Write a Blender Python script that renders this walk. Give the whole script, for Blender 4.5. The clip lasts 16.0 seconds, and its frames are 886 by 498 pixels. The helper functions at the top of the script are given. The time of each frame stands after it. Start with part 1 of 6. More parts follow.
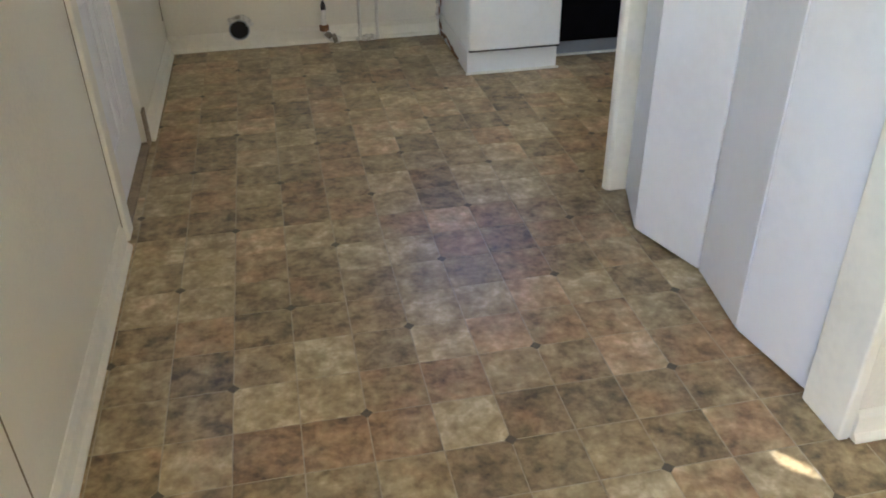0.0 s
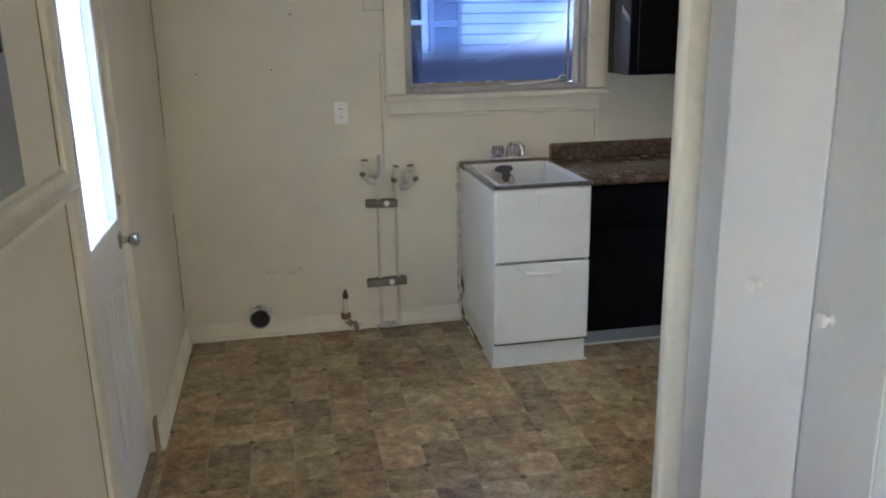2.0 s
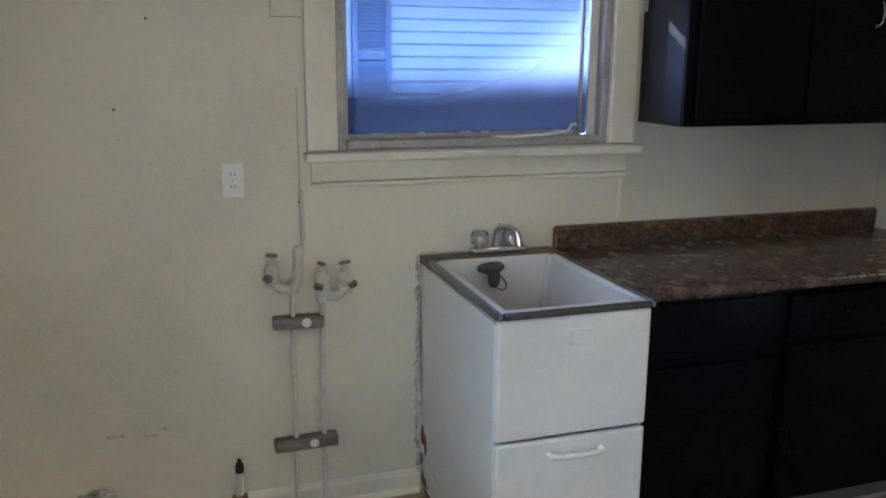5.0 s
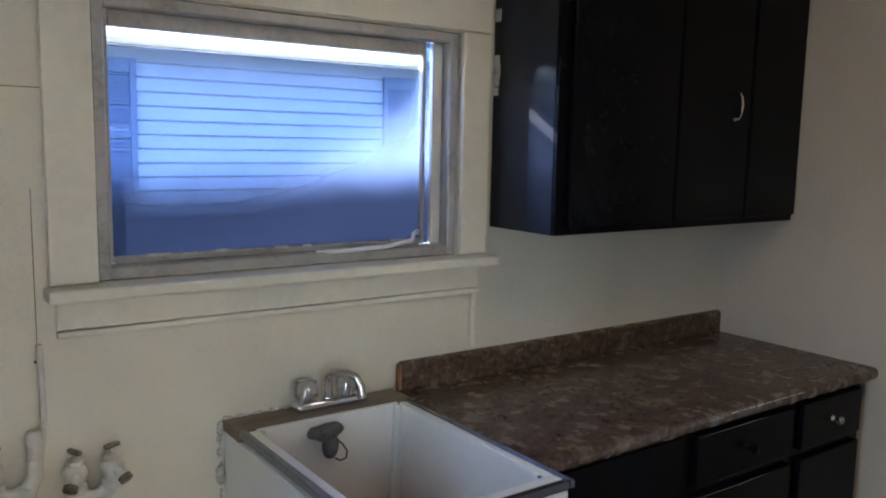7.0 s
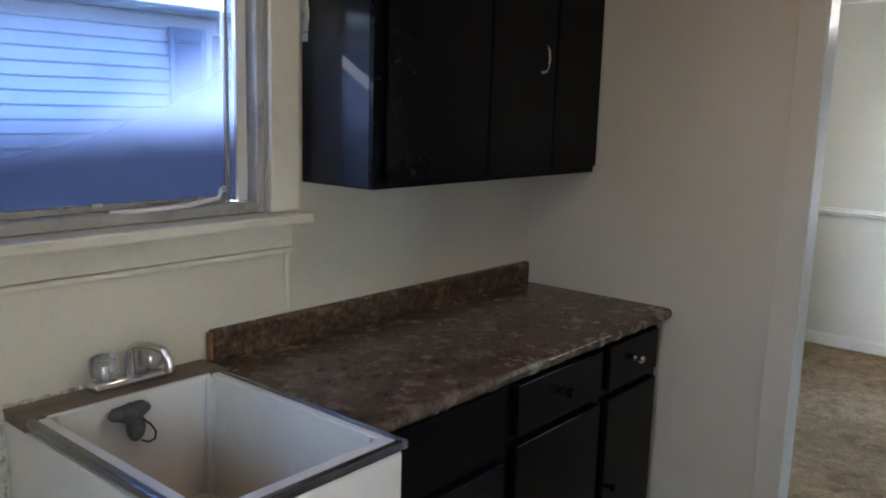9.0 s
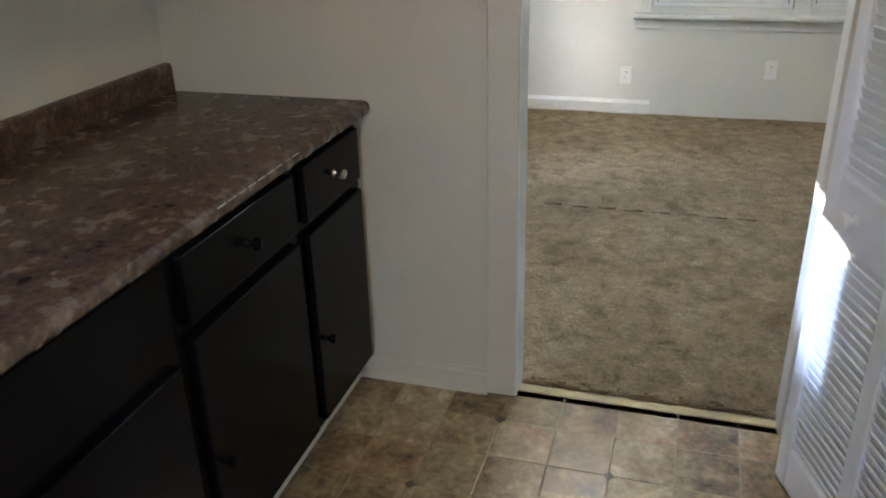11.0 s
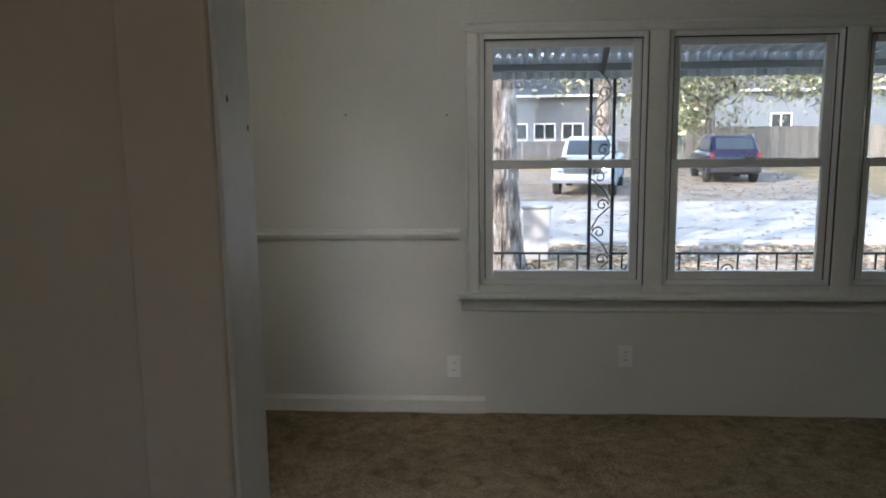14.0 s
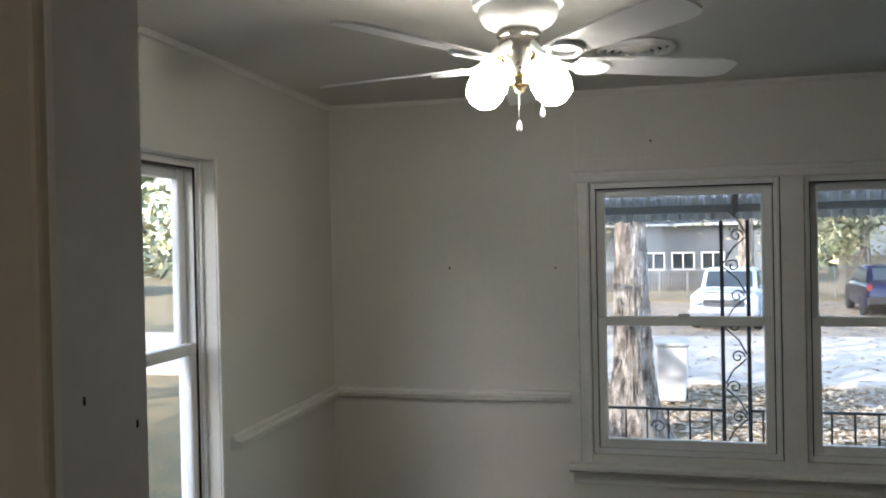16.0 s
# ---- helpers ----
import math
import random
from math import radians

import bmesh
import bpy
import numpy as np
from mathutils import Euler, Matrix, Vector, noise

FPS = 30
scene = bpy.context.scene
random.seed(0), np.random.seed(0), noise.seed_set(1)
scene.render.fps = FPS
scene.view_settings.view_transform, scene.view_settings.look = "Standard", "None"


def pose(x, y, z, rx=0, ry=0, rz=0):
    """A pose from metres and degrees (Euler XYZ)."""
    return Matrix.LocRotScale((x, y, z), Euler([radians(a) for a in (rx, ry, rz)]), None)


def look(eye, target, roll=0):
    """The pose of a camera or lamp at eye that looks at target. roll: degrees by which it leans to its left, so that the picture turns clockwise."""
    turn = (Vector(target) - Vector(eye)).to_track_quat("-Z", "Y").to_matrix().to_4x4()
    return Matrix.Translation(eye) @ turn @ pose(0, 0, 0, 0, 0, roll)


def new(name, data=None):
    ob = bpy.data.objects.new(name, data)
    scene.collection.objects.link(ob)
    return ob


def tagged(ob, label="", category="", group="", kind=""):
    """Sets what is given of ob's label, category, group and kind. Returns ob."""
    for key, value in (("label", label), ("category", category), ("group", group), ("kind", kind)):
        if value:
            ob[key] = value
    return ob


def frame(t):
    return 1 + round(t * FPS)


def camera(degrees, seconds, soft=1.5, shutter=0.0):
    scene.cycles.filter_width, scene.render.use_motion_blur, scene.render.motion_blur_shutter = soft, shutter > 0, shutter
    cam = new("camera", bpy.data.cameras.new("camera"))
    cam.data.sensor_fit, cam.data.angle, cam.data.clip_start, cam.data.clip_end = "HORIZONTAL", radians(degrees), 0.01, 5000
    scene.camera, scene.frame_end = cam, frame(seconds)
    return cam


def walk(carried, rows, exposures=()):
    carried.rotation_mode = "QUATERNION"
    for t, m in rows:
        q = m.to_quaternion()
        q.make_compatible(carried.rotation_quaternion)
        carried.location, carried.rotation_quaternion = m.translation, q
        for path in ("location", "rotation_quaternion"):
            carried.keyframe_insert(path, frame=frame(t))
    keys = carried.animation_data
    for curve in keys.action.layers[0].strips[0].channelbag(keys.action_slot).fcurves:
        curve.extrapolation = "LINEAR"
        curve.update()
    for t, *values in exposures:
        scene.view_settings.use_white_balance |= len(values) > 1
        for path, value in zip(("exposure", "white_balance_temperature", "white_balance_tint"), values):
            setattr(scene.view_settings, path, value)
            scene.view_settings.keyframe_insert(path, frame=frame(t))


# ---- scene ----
cam = camera(57.2, 16.0, soft=1.9)
PATH = [
    (0, (0.18, 0.135, 1.461), (0.514, 1.794, 0.395), -0.8),
    (0.5, (0.167, 0.144, 1.536), (0.504, 1.871, 0.586), -0.4),
    (1, (0.193, 0.167, 1.595), (0.537, 2.011, 0.901), -1.0),
    (1.5, (0.235, 0.211, 1.584), (0.575, 2.101, 1.025), -1.7),
    (2, (0.159, 0.422, 1.642), (0.528, 2.314, 1.107), -1.1),
    (2.5, (0.161, 0.662, 1.644), (0.577, 2.546, 1.115), -0.7),
    (3, (0.261, 0.943, 1.636), (0.673, 2.845, 1.176), -0.2),
    (3.2, (0.302, 1.032, 1.66), (0.681, 2.951, 1.241), -0.4),
    (5.5, (0.331, 2.316, 1.562), (1.137, 4.09, 1.112), 1.0),
    (6, (0.283, 2.543, 1.585), (1.367, 4.178, 1.194), 2.0),
    (6.5, (0.331, 2.7, 1.591), (1.453, 4.321, 1.252), 1.9),
    (7, (0.394, 2.809, 1.616), (1.548, 4.422, 1.356), 1.2),
    (7.5, (0.399, 2.893, 1.634), (1.634, 4.452, 1.426), 1.5),
    (8, (0.394, 2.934, 1.634), (1.697, 4.438, 1.436), 2.0),
    (8.5, (0.4, 2.95, 1.617), (1.825, 4.338, 1.406), 2.6),
    (9, (0.417, 2.918, 1.588), (1.927, 4.184, 1.244), 1.6),
    (9.5, (0.444, 2.925, 1.549), (2.052, 4.014, 1.07), -0.1),
    (9.6, (0.458, 2.945, 1.541), (2.092, 3.963, 1.0), -0.1),
    (10, (0.542, 2.991, 1.503), (2.237, 3.843, 0.873), -0.8),
    (10.2, (0.635, 3.035, 1.493), (2.338, 3.841, 0.822), -1.3),
    (12.3, (1.694, 3.457, 1.424), (3.439, 3.593, 0.456), -3.1),
    (12.5, (1.793, 3.448, 1.419), (3.546, 3.576, 0.465), -4.5),
    (12.8, (1.943, 3.463, 1.462), (3.769, 3.567, 0.655), -4.7),
    (13, (2.051, 3.48, 1.482), (3.92, 3.59, 0.779), -5.0),
    (13.1, (2.071, 3.491, 1.491), (3.947, 3.59, 0.806), -4.9),
    (13.5, (2.224, 3.482, 1.527), (4.155, 3.559, 1.012), -4.3),
    (14, (2.37, 3.416, 1.57), (4.336, 3.556, 1.234), -0.7),
    (14.2, (2.407, 3.367, 1.578), (4.362, 3.675, 1.288), -1.2),
    (14.5, (2.449, 3.307, 1.619), (4.395, 3.727, 1.42), -1.5),
    (15, (2.481, 3.298, 1.636), (4.426, 3.754, 1.531), -1.4),
    (15.5, (2.542, 3.279, 1.716), (4.488, 3.742, 1.681), -1.1),
    (16, (2.648, 3.307, 1.685), (4.593, 3.773, 1.665), -1.2),
]
EXPOSURE = [(0, 4.85, 5750, 15), (3.2, 4.42, 5800, 15), (5.5, 4.58, 5550, 14), (7, 4.55, 5700, 15), (9.5, 4.55, 5850, 15), (10.2, 4.92, 6000, 12), (12.3, 4.7, 6150, 16), (12.8, 4.1, 6200, 16), (13.2, 3.1, 6200, 15), (13.5, 2.92, 6200, 15), (14, 2.93, 6200, 15), (15, 3.2, 6300, 14), (16, 3.0, 6250, 14)]
walk(cam, [(t, look(a, b, r)) for t, a, b, r in PATH], EXPOSURE)

# ---- daylight ----
SUN_EL = math.atan(0.6 / math.sqrt(2))
world = bpy.data.worlds.new("world")
scene.world = world
world.use_nodes = True
wn = world.node_tree
sky = wn.nodes.new("ShaderNodeTexSky")
sky.sky_type, sky.sun_disc = "NISHITA", False
sky.sun_elevation, sky.sun_rotation = SUN_EL, radians(315)
wn.links.new(sky.outputs[0], wn.nodes["Background"].inputs[0])
wn.nodes["Background"].inputs[1].default_value = 0.15
sun = new("sun", bpy.data.lights.new("sun", "SUN"))
sun.data.energy, sun.data.angle, sun.data.color = 1.15, radians(0.5), (1.0, 0.94, 0.85)
sun.matrix_world = look((-8, 8, 4.8), (0, 0, 0))
tagged(sun, "low afternoon sun", "sun", kind="structure")


def window_light(name, place, target, w, h, watts, colour):
    lamp = new(name, bpy.data.lights.new(name, "AREA"))
    lamp.data.shape, lamp.data.size, lamp.data.size_y = "RECTANGLE", w, h
    lamp.data.energy, lamp.data.color = watts, colour
    lamp.matrix_world = look(place, target)
    return tagged(lamp, "added area lamp standing in for sky light", "light", kind="structure")


WX_HALL = -0.5
window_light("window_light_hall", (WX_HALL, -0.8, 1.45), (1.4, -0.7, 1.0), 1.05, 1.05, 0.9, (0.92, 0.96, 1.0))
# extra blue lamp inside the door glass, added to brighten the low east wall
door_light = window_light("window_light_back_door", (-0.4, 3.18, 1.42), (3.1, 4.05, 0.1), 0.42, 0.8, 0.1, (0.7, 0.84, 1.0))
door_light.data.spread = radians(65)


# ---- materials ----
def material(name, colours, rough=0.5, metal=0.0, scale=6.0, fine=60.0, bump=0.15, depth=0.002, detail=4.0, rough_var=0.1, pieces=0.0, spread=0.44, grain=0.3, distort=0.0, stretch=(1, 1, 1), ior=1.45):
    """Two scales of noise blend the colours; pieces: how much each piece differs in tone."""
    m = bpy.data.materials.new(name)
    m.use_nodes = True
    nt = m.node_tree
    n, ln = nt.nodes, nt.links
    b = n["Principled BSDF"]
    tc = n.new("ShaderNodeNewGeometry")
    mp = n.new("ShaderNodeMapping")
    mp.inputs["Scale"].default_value = stretch
    ln.new(tc.outputs["Position"], mp.inputs[0])
    big = n.new("ShaderNodeTexNoise")
    big.inputs["Scale"].default_value, big.inputs["Detail"].default_value, big.inputs["Roughness"].default_value = scale, detail, 0.6
    big.inputs["Distortion"].default_value = distort
    ln.new(mp.outputs[0], big.inputs["Vector"])
    small = n.new("ShaderNodeTexNoise")
    small.inputs["Scale"].default_value, small.inputs["Detail"].default_value = fine, 3.0
    ln.new(mp.outputs[0], small.inputs["Vector"])
    mix = n.new("ShaderNodeMath")
    mix.operation = "MULTIPLY_ADD"
    mix.inputs[1].default_value = grain
    ln.new(small.outputs[0], mix.inputs[0])
    sc = n.new("ShaderNodeMath")
    sc.operation = "MULTIPLY"
    sc.inputs[1].default_value = 1 - grain
    ln.new(big.outputs[0], sc.inputs[0])
    ln.new(sc.outputs[0], mix.inputs[2])
    fac = mix.outputs[0]
    if pieces:
        oi, ge = n.new("ShaderNodeObjectInfo"), n.new("ShaderNodeNewGeometry")
        ad = n.new("ShaderNodeMath")
        ad.operation = "ADD"
        ln.new(oi.outputs["Random"], ad.inputs[0])
        ln.new(ge.outputs["Random Per Island"], ad.inputs[1])
        fr = n.new("ShaderNodeMath")
        fr.operation = "FRACT"
        ln.new(ad.outputs[0], fr.inputs[0])
        ma = n.new("ShaderNodeMath")
        ma.operation = "MULTIPLY_ADD"
        ma.inputs[1].default_value, ma.inputs[2].default_value = pieces, -pieces / 2
        ln.new(fr.outputs[0], ma.inputs[0])
        a2 = n.new("ShaderNodeMath")
        a2.operation = "ADD"
        ln.new(fac, a2.inputs[0])
        ln.new(ma.outputs[0], a2.inputs[1])
        fac = a2.outputs[0]
    ramp = n.new("ShaderNodeValToRGB")
    k = len(colours)
    while len(ramp.color_ramp.elements) < k:
        ramp.color_ramp.elements.new(0.5)
    for i, c in enumerate(colours):
        ramp.color_ramp.elements[i].position = 0.5 - spread / 2 + spread * i / max(1, k - 1)
        ramp.color_ramp.elements[i].color = (*c, 1)
    ln.new(fac, ramp.inputs[0])
    ln.new(ramp.outputs[0], b.inputs["Base Color"])
    b.inputs["Metallic"].default_value = metal
    b.inputs["IOR"].default_value = ior
    rr = n.new("ShaderNodeMath")
    rr.operation = "MULTIPLY_ADD"
    rr.inputs[1].default_value, rr.inputs[2].default_value = rough_var, max(0.02, rough - rough_var / 2)
    ln.new(big.outputs[0], rr.inputs[0])
    ln.new(rr.outputs[0], b.inputs["Roughness"])
    if bump:
        bp = n.new("ShaderNodeBump")
        bp.inputs["Strength"].default_value, bp.inputs["Distance"].default_value = bump, depth
        ln.new(small.outputs[0], bp.inputs["Height"])
        ln.new(bp.outputs[0], b.inputs["Normal"])
    return m


def tint(c, lo, hi):
    return [tuple(min(1, v * f) for v in c) for f in (lo, 1.0, hi)]


CREAM = material("cream_wall_paint", tint((0.73, 0.69, 0.57), 0.86, 1.05), 0.5, scale=1.6, fine=90, bump=0.12, depth=0.002)
BEIGE = material("beige_wall_paint", tint((0.68, 0.6, 0.475), 0.88, 1.05), 0.5, scale=1.6, fine=90, bump=0.12, depth=0.002)
LIVING = material("pale_wall_paint", tint((0.69, 0.68, 0.615), 0.9, 1.05), 0.55, scale=1.3, fine=80, bump=0.12, depth=0.002)
TRIM = material("cream_gloss_paint", tint((0.77, 0.735, 0.62), 0.9, 1.06), 0.35, scale=5, fine=40, bump=0.12, depth=0.0015)
TRIM_L = material("pale_gloss_paint", tint((0.74, 0.73, 0.68), 0.9, 1.06), 0.35, scale=5, fine=40, bump=0.12, depth=0.0015)
CEIL = material("ceiling_paint", tint((0.62, 0.61, 0.56), 0.92, 1.05), 0.7, scale=2, fine=50, bump=0.2, depth=0.003)
DOORW = material("white_door_paint", tint((0.80, 0.80, 0.80), 0.93, 1.03), 0.4, scale=3, fine=30, bump=0.06, depth=0.001)
VINYLW = material("white_vinyl", tint((0.78, 0.78, 0.76), 0.94, 1.03), 0.35, scale=6, fine=40, bump=0.04)
GROUT = material("pale_joint", tint((0.42, 0.355, 0.24), 0.6, 1.3), 0.6, scale=9, fine=200, bump=0.1)


def tile_material():
    """Mottled stone print: every square has its own piece of the marbling, its own tone and hue."""
    m = material("stone_look_vinyl", [(0.085, 0.059, 0.031), (0.19, 0.136, 0.073), (0.3, 0.218, 0.122), (0.405, 0.31, 0.182), (0.53, 0.425, 0.27), (0.7, 0.6, 0.43)], 0.33, spread=0.4, grain=0.3, distort=0.25, scale=13, fine=46, bump=0.3, depth=0.0012, detail=9, pieces=0.16, rough_var=0.2, ior=1.55)
    n, ln = m.node_tree.nodes, m.node_tree.links
    oi, ge, ad, sc, sh = n.new("ShaderNodeObjectInfo"), n.new("ShaderNodeNewGeometry"), n.new("ShaderNodeMath"), n.new("ShaderNodeVectorMath"), n.new("ShaderNodeVectorMath")
    ln.new(oi.outputs["Random"], ad.inputs[0])
    ln.new(ge.outputs["Random Per Island"], ad.inputs[1])
    sc.operation, sh.operation = "SCALE", "ADD"
    sc.inputs[0].default_value = (37.0, 23.0, 0.0)
    ln.new(ad.outputs[0], sc.inputs["Scale"])
    mp = n["Mapping"]
    ln.new(ge.outputs["Position"], sh.inputs[0])
    ln.new(sc.outputs[0], sh.inputs[1])
    ln.new(sh.outputs[0], mp.inputs[0])
    b = n["Principled BSDF"]
    old = b.inputs["Base Color"].links[0].from_socket
    # a hue for each piece: rust, tan, olive or slate
    f7, fr, hue, mx, patch, sm = n.new("ShaderNodeMath"), n.new("ShaderNodeMath"), n.new("ShaderNodeValToRGB"), n.new("ShaderNodeMix"), n.new("ShaderNodeTexNoise"), n.new("ShaderNodeMath")
    f7.operation, fr.operation, sm.operation = "MULTIPLY", "FRACT", "MULTIPLY_ADD"
    f7.inputs[1].default_value = 7.31
    ln.new(ad.outputs[0], f7.inputs[0])
    patch.inputs["Scale"].default_value = 9.0
    ln.new(sh.outputs[0], patch.inputs["Vector"])
    sm.inputs[1].default_value = 0.9
    ln.new(patch.outputs[0], sm.inputs[0])
    ln.new(f7.outputs[0], sm.inputs[2])
    ln.new(sm.outputs[0], fr.inputs[0])
    while len(hue.color_ramp.elements) < 5:
        hue.color_ramp.elements.new(0.5)
    for k, (p, c) in enumerate(((0.0, (1.0, 0.97, 0.86)), (0.2, (1.1, 0.92, 0.8)), (0.4, (1.0, 0.98, 0.84)), (0.75, (0.97, 0.98, 0.88)), (1.0, (1.0, 0.97, 0.86)))):
        hue.color_ramp.elements[k].position, hue.color_ramp.elements[k].color = p, (*c, 1)
    ln.new(fr.outputs[0], hue.inputs[0])
    mx.data_type, mx.blend_type = "RGBA", "MULTIPLY"
    mx.inputs["Factor"].default_value = 1.0
    ln.new(old, mx.inputs["A"])
    ln.new(hue.outputs[0], mx.inputs["B"])
    ln.new(mx.outputs["Result"], b.inputs["Base Color"])
    return m


TILE = tile_material()
DOT = material("dark_dot_vinyl", tint((0.11, 0.09, 0.055), 0.7, 1.3), 0.4, scale=30, fine=90, bump=0.2)
CARPET = material("worn_tan_carpet", [(0.1, 0.076, 0.045), (0.165, 0.128, 0.076), (0.225, 0.18, 0.112), (0.33, 0.28, 0.195)], 0.95, spread=0.44, grain=0.42, scale=13, fine=85, bump=1.0, depth=0.012, detail=9, distort=0.6, rough_var=0.05, ior=1.25)


def stain(m, scale, lo, hi, dark, pale):
    """Broad uneven soiling: blotches that darken the pile and bare patches that pale it."""
    n, ln = m.node_tree.nodes, m.node_tree.links
    b = n["Principled BSDF"]
    old = b.inputs["Base Color"].links[0].from_socket
    ge, nz, rp, mx = n.new("ShaderNodeNewGeometry"), n.new("ShaderNodeTexNoise"), n.new("ShaderNodeValToRGB"), n.new("ShaderNodeMix")
    nz.inputs["Scale"].default_value, nz.inputs["Detail"].default_value, nz.inputs["Roughness"].default_value, nz.inputs["Distortion"].default_value = scale, 6.0, 0.65, 0.8
    ln.new(ge.outputs["Position"], nz.inputs["Vector"])
    rp.color_ramp.elements[0].position, rp.color_ramp.elements[0].color = lo, (*dark, 1)
    rp.color_ramp.elements[1].position, rp.color_ramp.elements[1].color = hi, (*pale, 1)
    ln.new(nz.outputs[0], rp.inputs[0])
    mx.data_type, mx.blend_type = "RGBA", "MULTIPLY"
    mx.inputs["Factor"].default_value = 1.0
    ln.new(old, mx.inputs["A"])
    ln.new(rp.outputs[0], mx.inputs["B"])
    ln.new(mx.outputs["Result"], b.inputs["Base Color"])


stain(CARPET, 1.5, 0.34, 0.6, (0.95, 0.9, 0.82), (1.42, 1.41, 1.4))
stain(CARPET, 9.0, 0.36, 0.5, (0.78, 0.76, 0.72), (1.12, 1.12, 1.12))
BLACK = material("black_cabinet_paint", tint((0.0035, 0.0038, 0.0055), 0.7, 1.4), 0.24, scale=8, fine=60, bump=0.02, depth=0.001, ior=1.19)
GLOSSBLACK = material("black_gloss_enamel", tint((0.02, 0.021, 0.025), 0.8, 1.25), 0.12, scale=5, fine=14, bump=0.012, depth=0.0006, rough_var=0.05, ior=1.3)
LAMINATE = material("brown_granite_laminate", [(0.012, 0.008, 0.007), (0.035, 0.023, 0.018), (0.08, 0.053, 0.039), (0.13, 0.087, 0.056), (0.185, 0.138, 0.112), (0.29, 0.225, 0.175)], 0.25, spread=0.5, grain=0.48, distort=0.0, scale=17, fine=70, bump=0.05, depth=0.0008, detail=10, rough_var=0.3)
ENAMEL = material("white_enamel", tint((0.74, 0.73, 0.68), 0.92, 1.05), 0.3, scale=5, fine=60, bump=0.05)
STEELRIM = material("worn_steel_rim", tint((0.26, 0.27, 0.32), 0.7, 1.3), 0.22, 1.0, scale=20, fine=120, bump=0.1)
WOODDECK = material("weathered_deck", tint((0.2, 0.16, 0.12), 0.6, 1.4), 0.6, scale=14, fine=90, bump=0.3, stretch=(0.3, 1, 1))
CHROME = material("chrome", tint((0.75, 0.75, 0.76), 0.95, 1.05), 0.1, 1.0, scale=10, fine=60, bump=0.0, rough_var=0.1)
NICKEL = material("brushed_nickel", tint((0.5, 0.47, 0.42), 0.85, 1.1), 0.28, 1.0, scale=20, fine=160, bump=0.03)
BRASS = material("polished_brass", tint((0.6, 0.47, 0.24), 0.9, 1.1), 0.2, 1.0, scale=20, fine=100, bump=0.02)
PLASTIC = material("white_plastic", tint((0.86, 0.85, 0.82), 0.96, 1.03), 0.35, scale=10, fine=60, bump=0.02)
DARK = material("dark_gap", tint((0.02, 0.017, 0.014), 0.8, 1.2), 0.8, scale=20, fine=60, bump=0.1)
GREYSTEEL = material("grey_panel_steel", tint((0.3, 0.31, 0.32), 0.9, 1.08), 0.4, 0.2, scale=4, fine=60, bump=0.03)
STRAP = material("dirty_wood_strap", tint((0.2, 0.17, 0.135), 0.35, 1.6), 0.7, scale=16, fine=80, bump=0.4, stretch=(0.3, 1, 1))
OLDBRASS = material("dull_grey_brass", tint((0.24, 0.21, 0.16), 0.5, 1.4), 0.5, 0.6, scale=30, fine=120, bump=0.2)
PIPE = material("painted_pipe", tint((0.65, 0.62, 0.55), 0.82, 1.08), 0.45, scale=20, fine=90, bump=0.25)
RUST = material("rusty_iron", tint((0.27, 0.135, 0.06), 0.4, 1.7), 0.8, scale=25, fine=120, bump=0.5)
RUBBER = material("grey_rubber", tint((0.1, 0.1, 0.1), 0.6, 1.4), 0.7, scale=30, fine=120, bump=0.3)
CAULK = material("crumbling_caulk", [(0.2, 0.16, 0.12), (0.6, 0.58, 0.52), (0.75, 0.74, 0.7)], 0.7, scale=30, fine=150, bump=0.6, depth=0.004)
STRIP = material("pale_yellow_strip", tint((0.62, 0.54, 0.3), 0.8, 1.15), 0.4, scale=8, fine=80, bump=0.1)
IRON = material("black_wrought_iron", tint((0.015, 0.015, 0.016), 0.8, 1.5), 0.5, scale=20, fine=90, bump=0.2)
# grey frame metal, its tint darkened to give the backlit look
BACKLIT_ALU = material("grey_frame_darkened_backlit", tint((0.42, 0.41, 0.4), 0.6, 1.15), 0.4, 0.15, scale=9, fine=70, bump=0.15)
ALU = material("white_ribbed_aluminium", tint((0.66, 0.66, 0.65), 0.85, 1.1), 0.5, 0.0, scale=3, fine=30, bump=0.06)
CONCRETE = material("concrete", tint((0.42, 0.4, 0.36), 0.75, 1.15), 0.85, scale=3, fine=60, bump=0.4)
ASPHALT = material("worn_asphalt", tint((0.42, 0.37, 0.3), 0.7, 1.2), 0.9, scale=0.8, fine=30, bump=0.3)
LAWN = material("leafy_lawn", [(0.05, 0.06, 0.025), (0.13, 0.11, 0.05), (0.24, 0.17, 0.08), (0.3, 0.24, 0.13)], 0.95, scale=1.4, fine=18, bump=0.8, depth=0.03, detail=8)
DIRT = material("dry_bare_dirt", tint((0.24, 0.2, 0.15), 0.55, 1.3), 0.95, scale=1.2, fine=20, bump=0.6, depth=0.02, detail=7)
LITTER = material("dry_leaves", [(0.17, 0.12, 0.07), (0.36, 0.28, 0.18), (0.55, 0.46, 0.34)], 0.8, scale=3, fine=30, bump=0.1, pieces=0.5)
BARK = material("pale_oak_bark", [(0.04, 0.032, 0.026), (0.15, 0.128, 0.105), (0.28, 0.25, 0.215), (0.42, 0.385, 0.34)], 0.9, spread=0.26, scale=9, fine=60, bump=1.0, depth=0.05, stretch=(1, 1, 0.4))
LEAF = material("green_leaves", [(0.1, 0.12, 0.06), (0.25, 0.26, 0.14), (0.42, 0.39, 0.25)], 0.6, scale=1.5, fine=20, bump=0.0, pieces=0.5)
